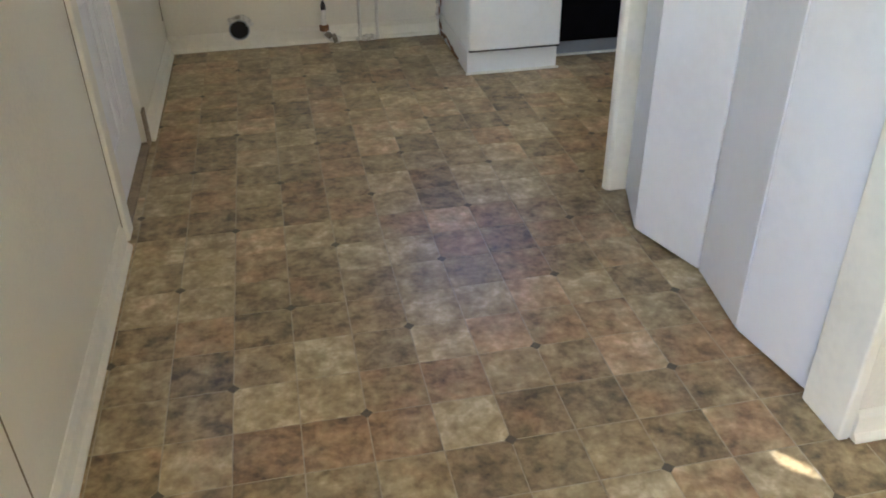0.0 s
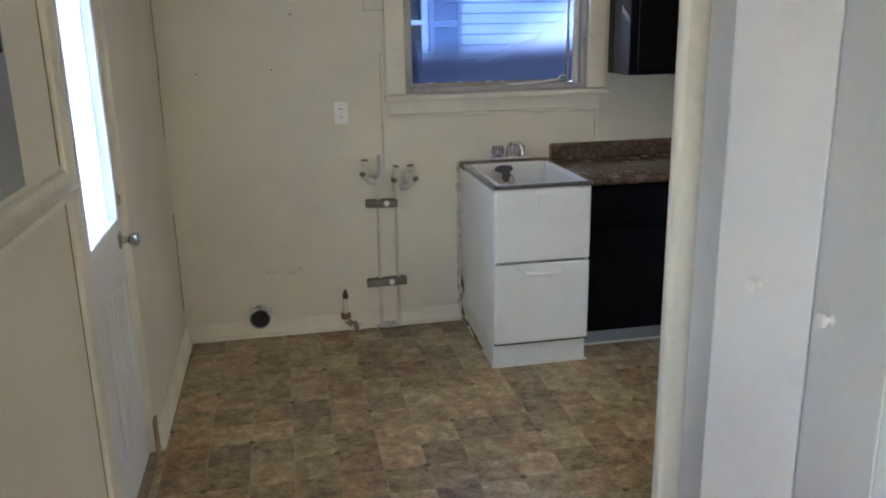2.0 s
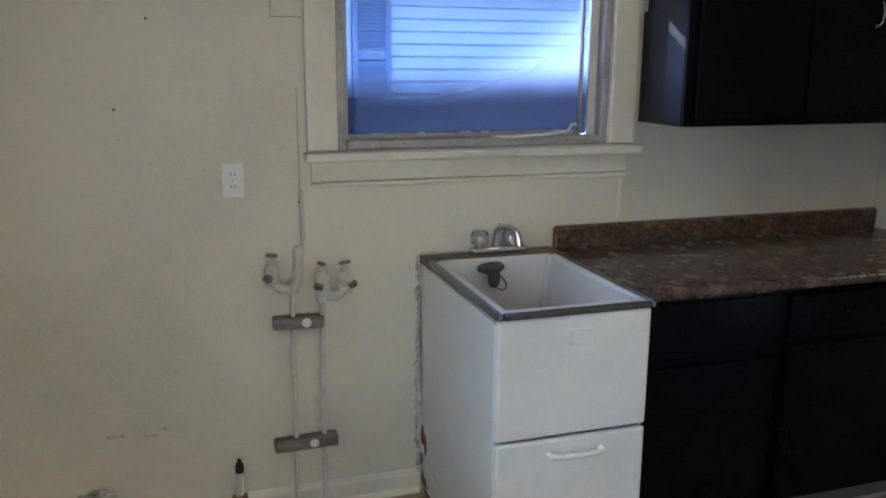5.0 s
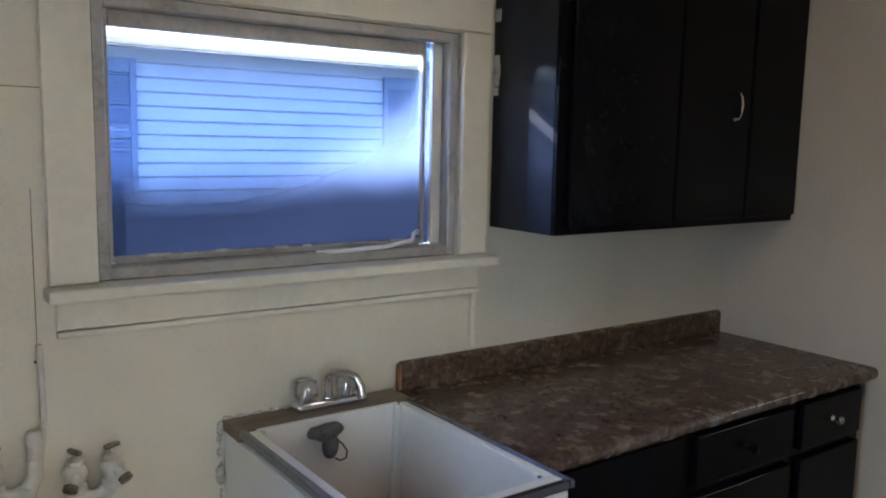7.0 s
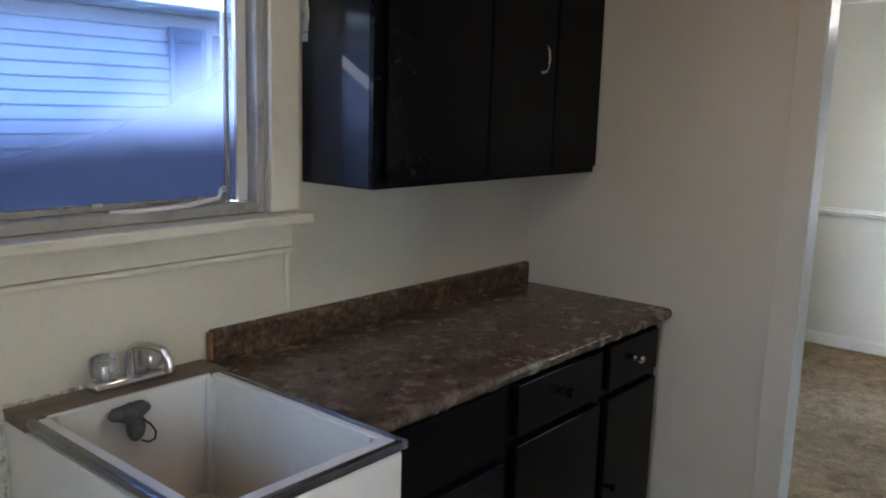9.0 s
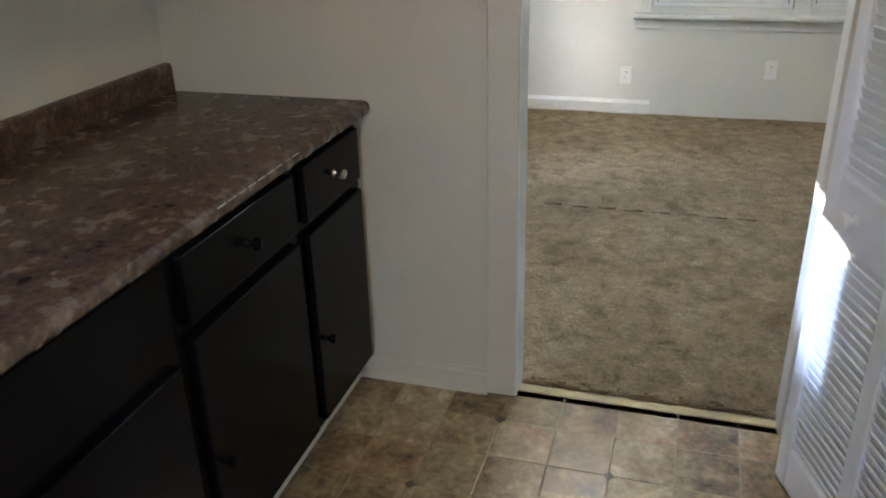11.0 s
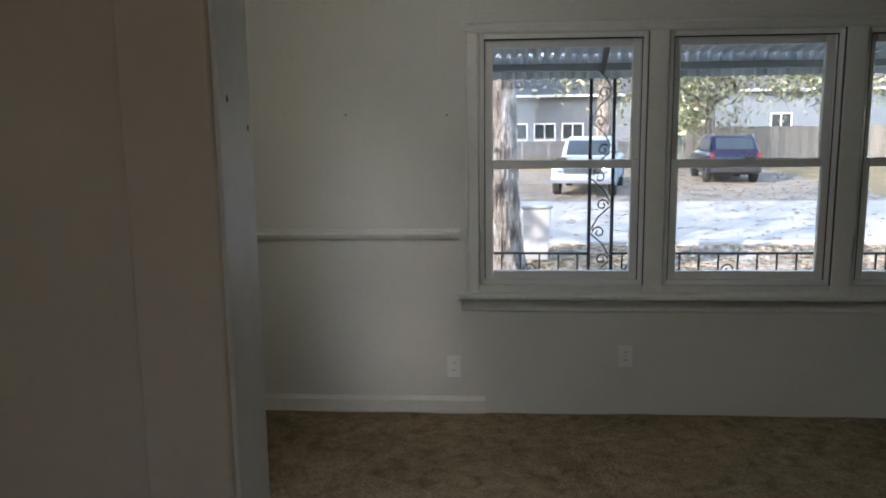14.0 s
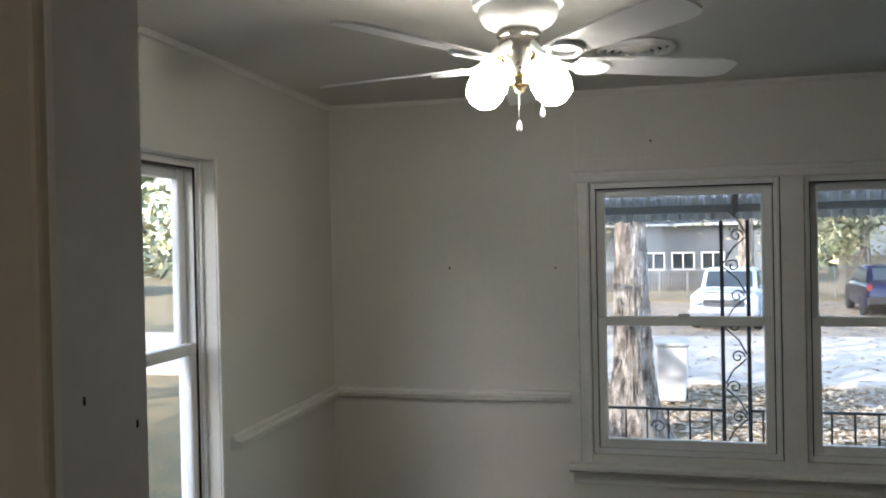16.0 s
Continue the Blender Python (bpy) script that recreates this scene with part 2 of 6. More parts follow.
SIDING = material("pale_blue_siding", tint((0.83, 0.84, 0.87), 0.96, 1.03), 0.5, scale=2, fine=40, bump=0.05, stretch=(0.3, 1, 3))
SHUTTER = material("blue_grey_shutter", tint((0.34, 0.39, 0.5), 0.9, 1.1), 0.5, scale=5, fine=50, bump=0.05)
SIDING2 = material("grey_house_siding", tint((0.15, 0.17, 0.19), 0.9, 1.06), 0.6, scale=1, fine=20, bump=0.05)
ROOF = material("shingle_roof", tint((0.09, 0.085, 0.08), 0.7, 1.3), 0.9, scale=3, fine=25, bump=0.4)
CARWHITE = material("old_white_car_paint", tint((0.3, 0.345, 0.38), 0.94, 1.03), 0.3, scale=3, fine=50, bump=0.0)
CARBLUE = material("dark_blue_car_paint", tint((0.007, 0.008, 0.027), 0.9, 1.1), 0.2, scale=3, fine=50, bump=0.0)
TYRE = material("tyre_rubber", tint((0.02, 0.02, 0.02), 0.8, 1.2), 0.8, scale=20, fine=90, bump=0.2)
WINDOWDARK = material("dark_car_glass", tint((0.03, 0.04, 0.045), 0.9, 1.1), 0.08, scale=5, fine=20, bump=0.0, rough_var=0.02)
LAMPRED = material("red_tail_lens", tint((0.12, 0.015, 0.018), 0.9, 1.1), 0.2, scale=9, fine=40, bump=0.0)
BINWHITE = material("pale_bin_plastic", tint((0.36, 0.36, 0.35), 0.7, 1.1), 0.5, scale=4, fine=40, bump=0.05)
FENCE = material("galvanised_fence", tint((0.25, 0.26, 0.26), 0.8, 1.2), 0.5, 0.6, scale=8, fine=60, bump=0.05)
DARKWOOD = material("dark_fence_wood", tint((0.035, 0.032, 0.03), 0.6, 1.5), 0.8, scale=4, fine=40, bump=0.3, pieces=0.3)
WOODFENCE = material("grey_board_fence", tint((0.2, 0.18, 0.15), 0.7, 1.3), 0.8, scale=4, fine=40, bump=0.3, pieces=0.3)


def glass(name, colour=(1, 1, 1), fog=0.0, fog_top=0.0, fog_side=0.0, haze=(0.8, 0.86, 1), back=(0.55, 0.6, 0.75), mist=0.0, mist_colour=(0.1, 0.1, 0.1)):
    """Clear pane; with fog, a hazy film below fog_top that rises to one side."""
    m = bpy.data.materials.new(name)
    m.use_nodes = True
    nt = m.node_tree
    n, ln = nt.nodes, nt.links
    out = n["Material Output"]
    clear, gloss, facing, mix = n.new("ShaderNodeBsdfTransparent"), n.new("ShaderNodeBsdfGlossy"), n.new("ShaderNodeLayerWeight"), n.new("ShaderNodeMixShader")
    clear.inputs[0].default_value = (*colour, 1)
    gloss.inputs["Roughness"].default_value = 0.02
    facing.inputs[0].default_value = 0.5
    power, lift = n.new("ShaderNodeMath"), n.new("ShaderNodeMath")
    power.operation, lift.operation = "POWER", "MULTIPLY_ADD"
    power.inputs[1].default_value, lift.inputs[1].default_value, lift.inputs[2].default_value = 5.0, 0.9, 0.04
    ln.new(facing.outputs["Facing"], power.inputs[0])
    ln.new(power.outputs[0], lift.inputs[0])
    ln.new(lift.outputs[0], mix.inputs[0])
    ln.new(clear.outputs[0], mix.inputs[1])
    ln.new(gloss.outputs[0], mix.inputs[2])
    last = mix
    if fog:
        tr, dif, fm = n.new("ShaderNodeBsdfTranslucent"), n.new("ShaderNodeBsdfDiffuse"), n.new("ShaderNodeMixShader")
        tr.inputs[0].default_value, dif.inputs[0].default_value = (*haze, 1), (*back, 1)
        fm.inputs[0].default_value = 0.4
        ln.new(tr.outputs[0], fm.inputs[1])
        ln.new(dif.outputs[0], fm.inputs[2])
        tc, sep, nz = n.new("ShaderNodeTexCoord"), n.new("ShaderNodeSeparateXYZ"), n.new("ShaderNodeTexNoise")
        ln.new(tc.outputs["Object"], sep.inputs[0])
        ln.new(tc.outputs["Object"], nz.inputs["Vector"])
        nz.inputs["Scale"].default_value = 7.0
        h = n.new("ShaderNodeMath")
        h.operation = "MULTIPLY_ADD"
        h.inputs[1].default_value = -fog_side
        ln.new(sep.outputs[0], h.inputs[0])
        ln.new(sep.outputs[2], h.inputs[2])
        h2 = n.new("ShaderNodeMath")
        h2.operation = "MULTIPLY_ADD"
        h2.inputs[1].default_value = 0.035
        ln.new(nz.outputs[0], h2.inputs[0])
        ln.new(h.outputs[0], h2.inputs[2])
        rg = n.new("ShaderNodeMapRange")
        rg.inputs["From Min"].default_value, rg.inputs["From Max"].default_value = fog_top + 0.06, fog_top - 0.1
        rg.inputs["To Min"].default_value, rg.inputs["To Max"].default_value = 0.0, fog
        rg.interpolation_type = "SMOOTHSTEP"
        ln.new(h2.outputs[0], rg.inputs["Value"])
        m2 = n.new("ShaderNodeMixShader")
        ln.new(rg.outputs[0], m2.inputs[0])
        if mist:
            mt, mm, s1, s2, mr = n.new("ShaderNodeBsdfTranslucent"), n.new("ShaderNodeMixShader"), n.new("ShaderNodeMath"), n.new("ShaderNodeMath"), n.new("ShaderNodeMapRange")
            mt.inputs[0].default_value = (*mist_colour, 1)
            s1.operation, s2.operation = "MULTIPLY_ADD", "MULTIPLY_ADD"
            s1.inputs[1].default_value, s2.inputs[1].default_value = -0.6, 0.1
            ln.new(sep.outputs[0], s1.inputs[0])
            ln.new(sep.outputs[2], s1.inputs[2])
            ln.new(nz.outputs[0], s2.inputs[0])
            ln.new(s1.outputs[0], s2.inputs[2])
            mr.inputs["From Min"].default_value, mr.inputs["From Max"].default_value = 0.86, 0.52
            mr.inputs["To Min"].default_value, mr.inputs["To Max"].default_value = 0.0, mist
            mr.interpolation_type = "SMOOTHSTEP"
            ln.new(s2.outputs[0], mr.inputs["Value"])
            ln.new(mr.outputs[0], mm.inputs[0])
            ln.new(mix.outputs[0], mm.inputs[1])
            ln.new(mt.outputs[0], mm.inputs[2])
            ln.new(mm.outputs[0], m2.inputs[1])
        else:
            ln.new(mix.outputs[0], m2.inputs[1])
        ln.new(fm.outputs[0], m2.inputs[2])
        last = m2
    ln.new(last.outputs[0], out.inputs[0])
    return m


GLASS = glass("clear_glass")
FOGGED = glass("blue_window_film", (0.38, 0.445, 0.575), fog=0.85, fog_top=1.5, fog_side=0.03, haze=(0.045, 0.055, 0.088), back=(0.05, 0.06, 0.1), mist=0.62, mist_colour=(0.28, 0.33, 0.46))
FROSTED = glass("frosted_glass", (0.9, 0.95, 1), fog=0.85, fog_top=5.0, haze=(0.54, 0.62, 0.7), back=(0.3, 0.32, 0.34))
DOORSTOP = material("worn_brown_board", tint((0.26, 0.2, 0.13), 0.6, 1.4), 0.7, scale=14, fine=80, bump=0.3)


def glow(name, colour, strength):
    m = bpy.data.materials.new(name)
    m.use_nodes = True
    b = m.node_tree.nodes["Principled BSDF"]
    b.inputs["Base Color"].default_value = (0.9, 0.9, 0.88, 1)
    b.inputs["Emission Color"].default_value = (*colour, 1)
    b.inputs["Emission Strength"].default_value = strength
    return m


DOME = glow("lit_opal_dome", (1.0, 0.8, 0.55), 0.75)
BULB = glow("lit_glass_shade", (1.0, 0.95, 0.82), 5.0)
ACRYLIC = bpy.data.materials.new("clear_acrylic")
ACRYLIC.use_nodes = True
ab = ACRYLIC.node_tree.nodes["Principled BSDF"]
ab.inputs["Transmission Weight"].default_value, ab.inputs["Roughness"].default_value, ab.inputs["IOR"].default_value = 0.85, 0.08, 1.49


def basin_material():
    m = material("stained_enamel", tint((0.78, 0.77, 0.72), 0.94, 1.04), 0.25, scale=6, fine=50, bump=0.05)
    n, ln = m.node_tree.nodes, m.node_tree.links
    b = n["Principled BSDF"]
    old = b.inputs["Base Color"].links[0].from_socket
    tc, sep, nz = n.new("ShaderNodeTexCoord"), n.new("ShaderNodeSeparateXYZ"), n.new("ShaderNodeTexNoise")
    nz.inputs["Scale"].default_value = 7.0
    ln.new(tc.outputs["Object"], sep.inputs[0])
    ln.new(tc.outputs["Object"], nz.inputs["Vector"])
    sl, ad = n.new("ShaderNodeMath"), n.new("ShaderNodeMath")
    sl.operation, ad.operation = "MULTIPLY_ADD", "MULTIPLY_ADD"
    sl.inputs[1].default_value, ad.inputs[1].default_value = 0.4, 0.14
    ln.new(sep.outputs[0], sl.inputs[0])
    ln.new(sep.outputs[2], sl.inputs[2])
    ln.new(nz.outputs[0], ad.inputs[0])
    ln.new(sl.outputs[0], ad.inputs[2])
    rg = n.new("ShaderNodeMapRange")
    rg.inputs["From Min"].default_value, rg.inputs["From Max"].default_value = 1.12, 1.42
    rg.inputs["To Min"].default_value, rg.inputs["To Max"].default_value = 0.7, 0.0
    ln.new(ad.outputs[0], rg.inputs["Value"])
    mx = n.new("ShaderNodeMix")
    mx.data_type = "RGBA"
    ln.new(rg.outputs[0], mx.inputs["Factor"])
    ln.new(old, mx.inputs["A"])
    mx.inputs["B"].default_value = (0.55, 0.35, 0.16, 1)
    ln.new(mx.outputs["Result"], b.inputs["Base Color"])
    return m


BASIN = basin_material()


# ---- building helpers ----
def block(bm, x0, x1, y0, y1, z0, z1, bevel=0.0, seg=1):
    m = Matrix.Translation(((x0 + x1) / 2, (y0 + y1) / 2, (z0 + z1) / 2)) @ Matrix.Diagonal((abs(x1 - x0), abs(y1 - y0), abs(z1 - z0), 1))
    vs = bmesh.ops.create_cube(bm, size=1, matrix=m)["verts"]
    if bevel:
        es = list({e for v in vs for e in v.link_edges})
        bmesh.ops.bevel(bm, geom=es, offset=bevel, segments=seg, affect="EDGES", profile=0.5)
    return bm


def box(x0, x1, y0, y1, z0, z1, bevel=0.002, seg=1):
    return block(bmesh.new(), x0, x1, y0, y1, z0, z1, bevel, seg)


def tube(bm, pts, r, n=8, closed=False):
    pts = [Vector(p) for p in pts]
    rs = r if isinstance(r, (list, tuple)) else [r] * len(pts)
    rings, k, up = [], len(pts), None
    for i, p in enumerate(pts):
        a = pts[(i - 1) % k] if closed or i else pts[0]
        c = pts[(i + 1) % k] if closed or i < k - 1 else pts[-1]
        d = (c - a).normalized()
        if up is None:
            up = Vector((0, 0, 1)) if abs(d.z) < 0.9 else Vector((1, 0, 0))
        u = d.cross(up).normalized()
        up = u.cross(d).normalized()
        rings.append([bm.verts.new(p + rs[i] * (math.cos(q) * u + math.sin(q) * up)) for q in [2 * math.pi * j / n for j in range(n)]])
    for i in range(k if closed else k - 1):
        a, b = rings[i], rings[(i + 1) % k]
        for j in range(n):
            bm.faces.new((a[j], a[(j + 1) % n], b[(j + 1) % n], b[j]))
    if not closed:
        bm.faces.new(rings[0][::-1])
        bm.faces.new(rings[-1])
    return bm


def lathe(bm, profile, n=24, m=None):
    """profile: (radius, height) pairs round the z axis, laid into the world by m."""
    m = m or Matrix()
    rings = []
    for r, z in profile:
        rings.append([bm.verts.new(m @ Vector((max(r, 1e-4) * math.cos(2 * math.pi * j / n), max(r, 1e-4) * math.sin(2 * math.pi * j / n), z))) for j in range(n)])
    for a, b in zip(rings, rings[1:]):
        for j in range(n):
            bm.faces.new((a[j], a[(j + 1) % n], b[(j + 1) % n], b[j]))
    bm.faces.new(rings[0][::-1])
    bm.faces.new(rings[-1])
    return bm


def extrude_profile(bm, pts, axis, a0, a1):
    """A closed profile of (u, v) pairs swept along axis 0, 1 or 2."""
    def at(u, v, w):
        return {0: (w, u, v), 1: (u, w, v), 2: (u, v, w)}[axis]
    lo, hi = [bm.verts.new(at(u, v, a0)) for u, v in pts], [bm.verts.new(at(u, v, a1)) for u, v in pts]
    k = len(pts)
    for i in range(k):
        bm.faces.new((lo[i], lo[(i + 1) % k], hi[(i + 1) % k], hi[i]))
    bm.faces.new(lo[::-1])
    bm.faces.new(hi)
    return bm


def mesh_of(name, bm, mat, smooth=False):
    bmesh.ops.recalc_face_normals(bm, faces=bm.faces[:])
    me = bpy.data.meshes.new(name)
    bm.to_mesh(me)
    bm.free()
    me.materials.append(mat)
    if smooth:
        me.shade_smooth()
        me.set_sharp_from_angle(angle=radians(40))
    return me


def part(name, bm, mat, parent, label="", smooth=False):
    ob = new(name, mesh_of(name, bm, mat, smooth))
    ob.parent = parent
    p = parent.matrix_basis.copy() if parent.parent is None else Matrix()
    ob.matrix_parent_inverse = p.inverted()
    return tagged(ob, label)


def thing(name, place, label, category, group="", kind=""):
    ob = new(name)
    ob.empty_display_size = 0.1
    ob.matrix_basis = Matrix.Translation(place)
    return tagged(ob, label, category, group, kind)


def solid(name, bm, mat, label, category, kind="", smooth=False, group=""):
    return tagged(new(name, mesh_of(name, bm, mat, smooth)), label, category, group, kind)


def structure(name, bm, mat, label, category):
    return solid(name, bm, mat, label, category, "structure")


def wall_bm(axis, p0, p1, a0, a1, z0, z1, holes=()):
    """A wall across axis 'x' or 'y' between p0 and p1, along the other axis from a0 to a1, with holes (a0, a1, z0, z1)."""
    bm = bmesh.new()
    cuts = sorted({a0, a1, *[h[0] for h in holes], *[h[1] for h in holes]})
    for u, v in zip(cuts, cuts[1:]):
        spans, z = [], z0
        for h in sorted([h for h in holes if h[0] <= u and h[1] >= v], key=lambda h: h[2]):
            if h[2] > z:
                spans.append((z, h[2]))
            z = h[3]
        if z < z1:
            spans.append((z, z1))
        for lo, hi in spans:
            if axis == "x":
                block(bm, p0, p1, u, v, lo, hi)
            else:
                block(bm, u, v, p0, p1, lo, hi)
    return bm


# ---- setting: shell of the kitchen, hall and living room ----
CH = 2.36                                    # ceiling height
WX, NY, EX = -0.42, 4.735, 3.10              # kitchen faces: west, north, east
LX, LN, FX = 3.179, 4.78, 6.43                # living room faces: west, north, front

structure("wall_west", wall_bm("x", WX - 0.12, WX, -1.6, NY, -0.3, CH, [(-1.35, -0.25, 0.9, 2.0), (2.79, 3.53, -0.02, 2.03)]), CREAM, "cream painted kitchen wall with a back door", "wall")
structure("wall_north", wall_bm("y", NY, NY + 0.14, WX - 0.12, EX, -0.3, CH, [(0.815, 1.82, 1.285, 1.93)]), CREAM, "cream painted kitchen wall with a wide window", "wall")
structure("wall_east", wall_bm("x", EX, LX, -1.6, 4.875, -0.02, CH, [(2.88, 3.685, 0.0, 2.05)]), BEIGE, "beige painted wall between kitchen and front room", "wall")
structure("wall_south_kitchen", wall_bm("y", 2.62, 2.715, 1.46, EX, 0, CH, [(2.32, 2.94, 0.0, 2.04)]), CREAM, "cream painted kitchen wall behind a louvered door", "wall")
structure("wall_closet_side", wall_bm("y", 1.345, 1.44, 1.426, EX, 0, CH), CREAM, "pale painted wall beside the hall closet", "wall")
structure("wall_closet_front", wall_bm("x", 1.425, 1.54, 1.44, 2.62, 0, CH, [(1.48, 2.62, 0.0, 2.03)]), CREAM, "pale painted wall over the closet doors", "wall")
structure("wall_closet_back", wall_bm("x", 2.2, 2.26, 1.44, 2.62, 0, CH), CREAM, "plain closet back wall", "wall")
structure("wall_south", wall_bm("y", -1.72, -1.6, WX - 0.12, LX, 0, CH), CREAM, "plain wall that closes the hall", "wall")
structure("wall_living_north", wall_bm("y", LN, LN + 0.16, LX, FX + 0.14, -0.3, CH, [(4.5, 5.295, 0.62, 1.99)]), LIVING, "pale painted front room wall with a tall sash window", "wall")
structure("wall_front", wall_bm("x", FX, FX + 0.14, -1.0, LN, -0.3, CH, [(2.70, 3.52, 0.69, 1.935), (1.785, 2.605, 0.69, 1.935), (0.87, 1.69, 0.69, 1.935)]), LIVING, "pale painted front wall with three sash windows", "wall")
structure("wall_living_south", wall_bm("y", -1.12, -1.0, LX, FX + 0.14, 0, CH), LIVING, "plain wall that closes the front room", "wall")
structure("wall_living_west", wall_bm("x", LX + 0.001, LX + 0.006, -1.0, LN, 0.0, CH, [(2.88, 3.685, 0.0, 2.05)]), LIVING, "pale paint on the front room side of the doorway wall", "wall")
structure("ceiling_kitchen", box(WX - 0.12, LX, -1.72, NY + 0.14, CH, CH + 0.1, 0), CEIL, "plain painted ceiling of the kitchen", "ceiling")
structure("ceiling_living", box(LX, FX + 0.14, -1.12, LN + 0.16, CH, CH + 0.1, 0), CEIL, "grey-white painted ceiling of the front room", "ceiling")
floor_kitchen = structure("floor", box(WX - 0.1, 3.135, -1.7, NY + 0.1, -0.12, -0.0015, 0), GROUT, "stone-look vinyl floor in mottled tan squares", "floor")
carpet_bm = bmesh.new()
NXC, NYC = 40, 70
cv = [[carpet_bm.verts.new((3.165 + (FX + 0.02 - 3.165) * i / NXC, -1.0 + (LN + 1.02) * j / NYC, 0.006 + 0.005 * noise.noise((i * 0.31, j * 0.27, 1.7)))) for j in range(NYC + 1)] for i in range(NXC + 1)]
for i in range(NXC):
    for j in range(NYC):
        carpet_bm.faces.new((cv[i][j], cv[i + 1][j], cv[i + 1][j + 1], cv[i][j + 1]))
structure("carpet", carpet_bm, CARPET, "worn and stained tan carpet wall to wall", "carpet")
structure("subfloor", box(3.135, FX + 0.1, -1.1, LN + 0.1, -0.14, -0.004, 0), CONCRETE, "floor slab under the carpet", "floor")
seam = bmesh.new()
for k in range(24):
    y = 2.9 + k * 0.042
    block(seam, 4.69 + 0.006 * math.sin(k * 1.3), 4.695 + 0.006 * math.sin(k * 1.3), y, y + 0.043, 0.006, 0.0125 - 0.003 * (k % 3))
structure("carpet_seam", seam, material("seam_shadow", tint((0.13, 0.105, 0.068), 0.7, 1.3), 0.95, scale=30, bump=0.4), "dark open seam in the carpet", "seam")
# kitchen-to-living threshold
structure("threshold", extrude_profile(bmesh.new(), [(3.126, 0.0), (3.13, 0.004), (3.143, 0.007), (3.155, 0.007), (3.163, 0.004), (3.168, 0.0)], 1, 2.88, 3.685), STRIP, "pale yellow strip between vinyl and carpet", "threshold")
frag = bmesh.new()
for k in range(150):
    y, x = 2.9 + 0.76 * random.random(), 3.172 + 0.03 * random.random() ** 2
    r = 0.003 + 0.007 * random.random()
    block(frag, x - r, x + r, y - r, y + r, 0.006, 0.01 + r)
structure("carpet_fringe", frag, CARPET, "frayed carpet edge along the strip", "carpet")


def baseboard(name, axis, face, a0, a1, mat, h=0.09, d=0.014, side=1, shoe=True):
    """A moulded board on a wall face; side: the way it stands out."""
    s = side
    prof = [(face, 0), (face + s * (d + (0.014 if shoe else 0)), 0), (face + s * (d + (0.012 if shoe else 0)), 0.008), (face + s * (d + 0.004), 0.017), (face + s * d, 0.02), (face + s * d, h - 0.02), (face + s * (d - 0.005), h - 0.012), (face + s * 0.004, h), (face, h)]
    bm = extrude_profile(bmesh.new(), prof, axis, a0, a1)
    return structure(name, bm, mat, "painted wooden baseboard with shoe moulding", "baseboard")


baseboard("baseboard_west_near", 1, WX, -1.6, 2.66, TRIM)
baseboard("baseboard_west_far", 1, WX, 3.54, NY - 0.03, TRIM)
baseboard("baseboard_north", 0, NY, WX, 1.09, TRIM, side=-1)
baseboard("baseboard_east", 1, EX, 3.758, 4.184, BEIGE, h=0.082, d=0.009, side=-1)
baseboard("baseboard_closet_side", 0, 1.345, 1.43, EX, TRIM, side=-1)
baseboard("baseboard_living_north", 0, LN, LX + 0.01, FX, TRIM_L, side=-1, h=0.095, shoe=False)
baseboard("baseboard_front", 1, FX, 3.493, LN - 0.016, TRIM_L, side=-1, h=0.095, shoe=False)


def chair_rail(name, axis, face, a0, a1, z, side, mat, h=0.052):
    s = side
    prof = [(face, z), (face + s * 0.006, z), (face + s * 0.008, z + 0.012), (face + s * 0.04, z + 0.012), (face + s * 0.043, z + 0.03), (face + s * 0.016, z + 0.036), (face + s * 0.014, z + h - 0.006), (face + s * 0.006, z + h), (face, z + h)]
    return structure(name, extrude_profile(bmesh.new(), prof, axis, a0, a1), mat, "painted wooden chair rail moulding", "trim")


chair_rail("trim_rail_front", 1, FX, 3.62, LN - 0.027, 0.928, -1, TRIM_L)
chair_rail("trim_rail_living_north", 0, LN, 5.374, FX, 0.928, -1, TRIM_L)
chair_rail("trim_rail_west", 1, WX, -0.24, 2.7, 1.215, 1, TRIM, 0.075)
# small cove along the living room ceiling
for nm, ax, face, a0, a1 in (("trim_cove_north", 0, LN, LX, FX), ("trim_cove_front", 1, FX, -1.0, LN - 0.018)):
    structure(nm, extrude_profile(bmesh.new(), [(face, CH - 0.022), (face - 0.01, CH - 0.019), (face - 0.018, CH - 0.01), (face - 0.02, CH - 0.001), (face, CH - 0.001)], ax, a0, a1), TRIM_L, "small painted ceiling moulding", "trim")

# doorway to the front room: jamb lining and casings
jamb = bmesh.new()
block(jamb, EX - 0.006, LX + 0.012, 3.668, 3.685, 0, 2.05, 0.002)
block(jamb, EX - 0.006, LX + 0.012, 2.88, 2.916, 0, 2.05, 0.002)
block(jamb, EX - 0.006, LX + 0.012, 2.916, 3.668, 2.033, 2.05, 0.002)
structure("trim_doorway_jamb", jamb, TRIM_L, "painted doorway jamb with old hinge marks", "trim")
for nm, y0, y1 in (("trim_casing_doorway_north", 3.672, 3.757), ("trim_casing_doorway_south", 2.80, 2.907)):
    structure(nm, box(EX - 0.016, EX - 0.0005, y0, y1, 0.004, 2.05, 0.004, 2), BEIGE, "flat beige painted door casing", "trim")
structure("trim_casing_doorway_head", box(EX - 0.016, EX - 0.0005, 2.80, 3.757, 2.053, 2.14, 0.004, 2), BEIGE, "flat beige painted door casing", "trim")
marks = bmesh.new()
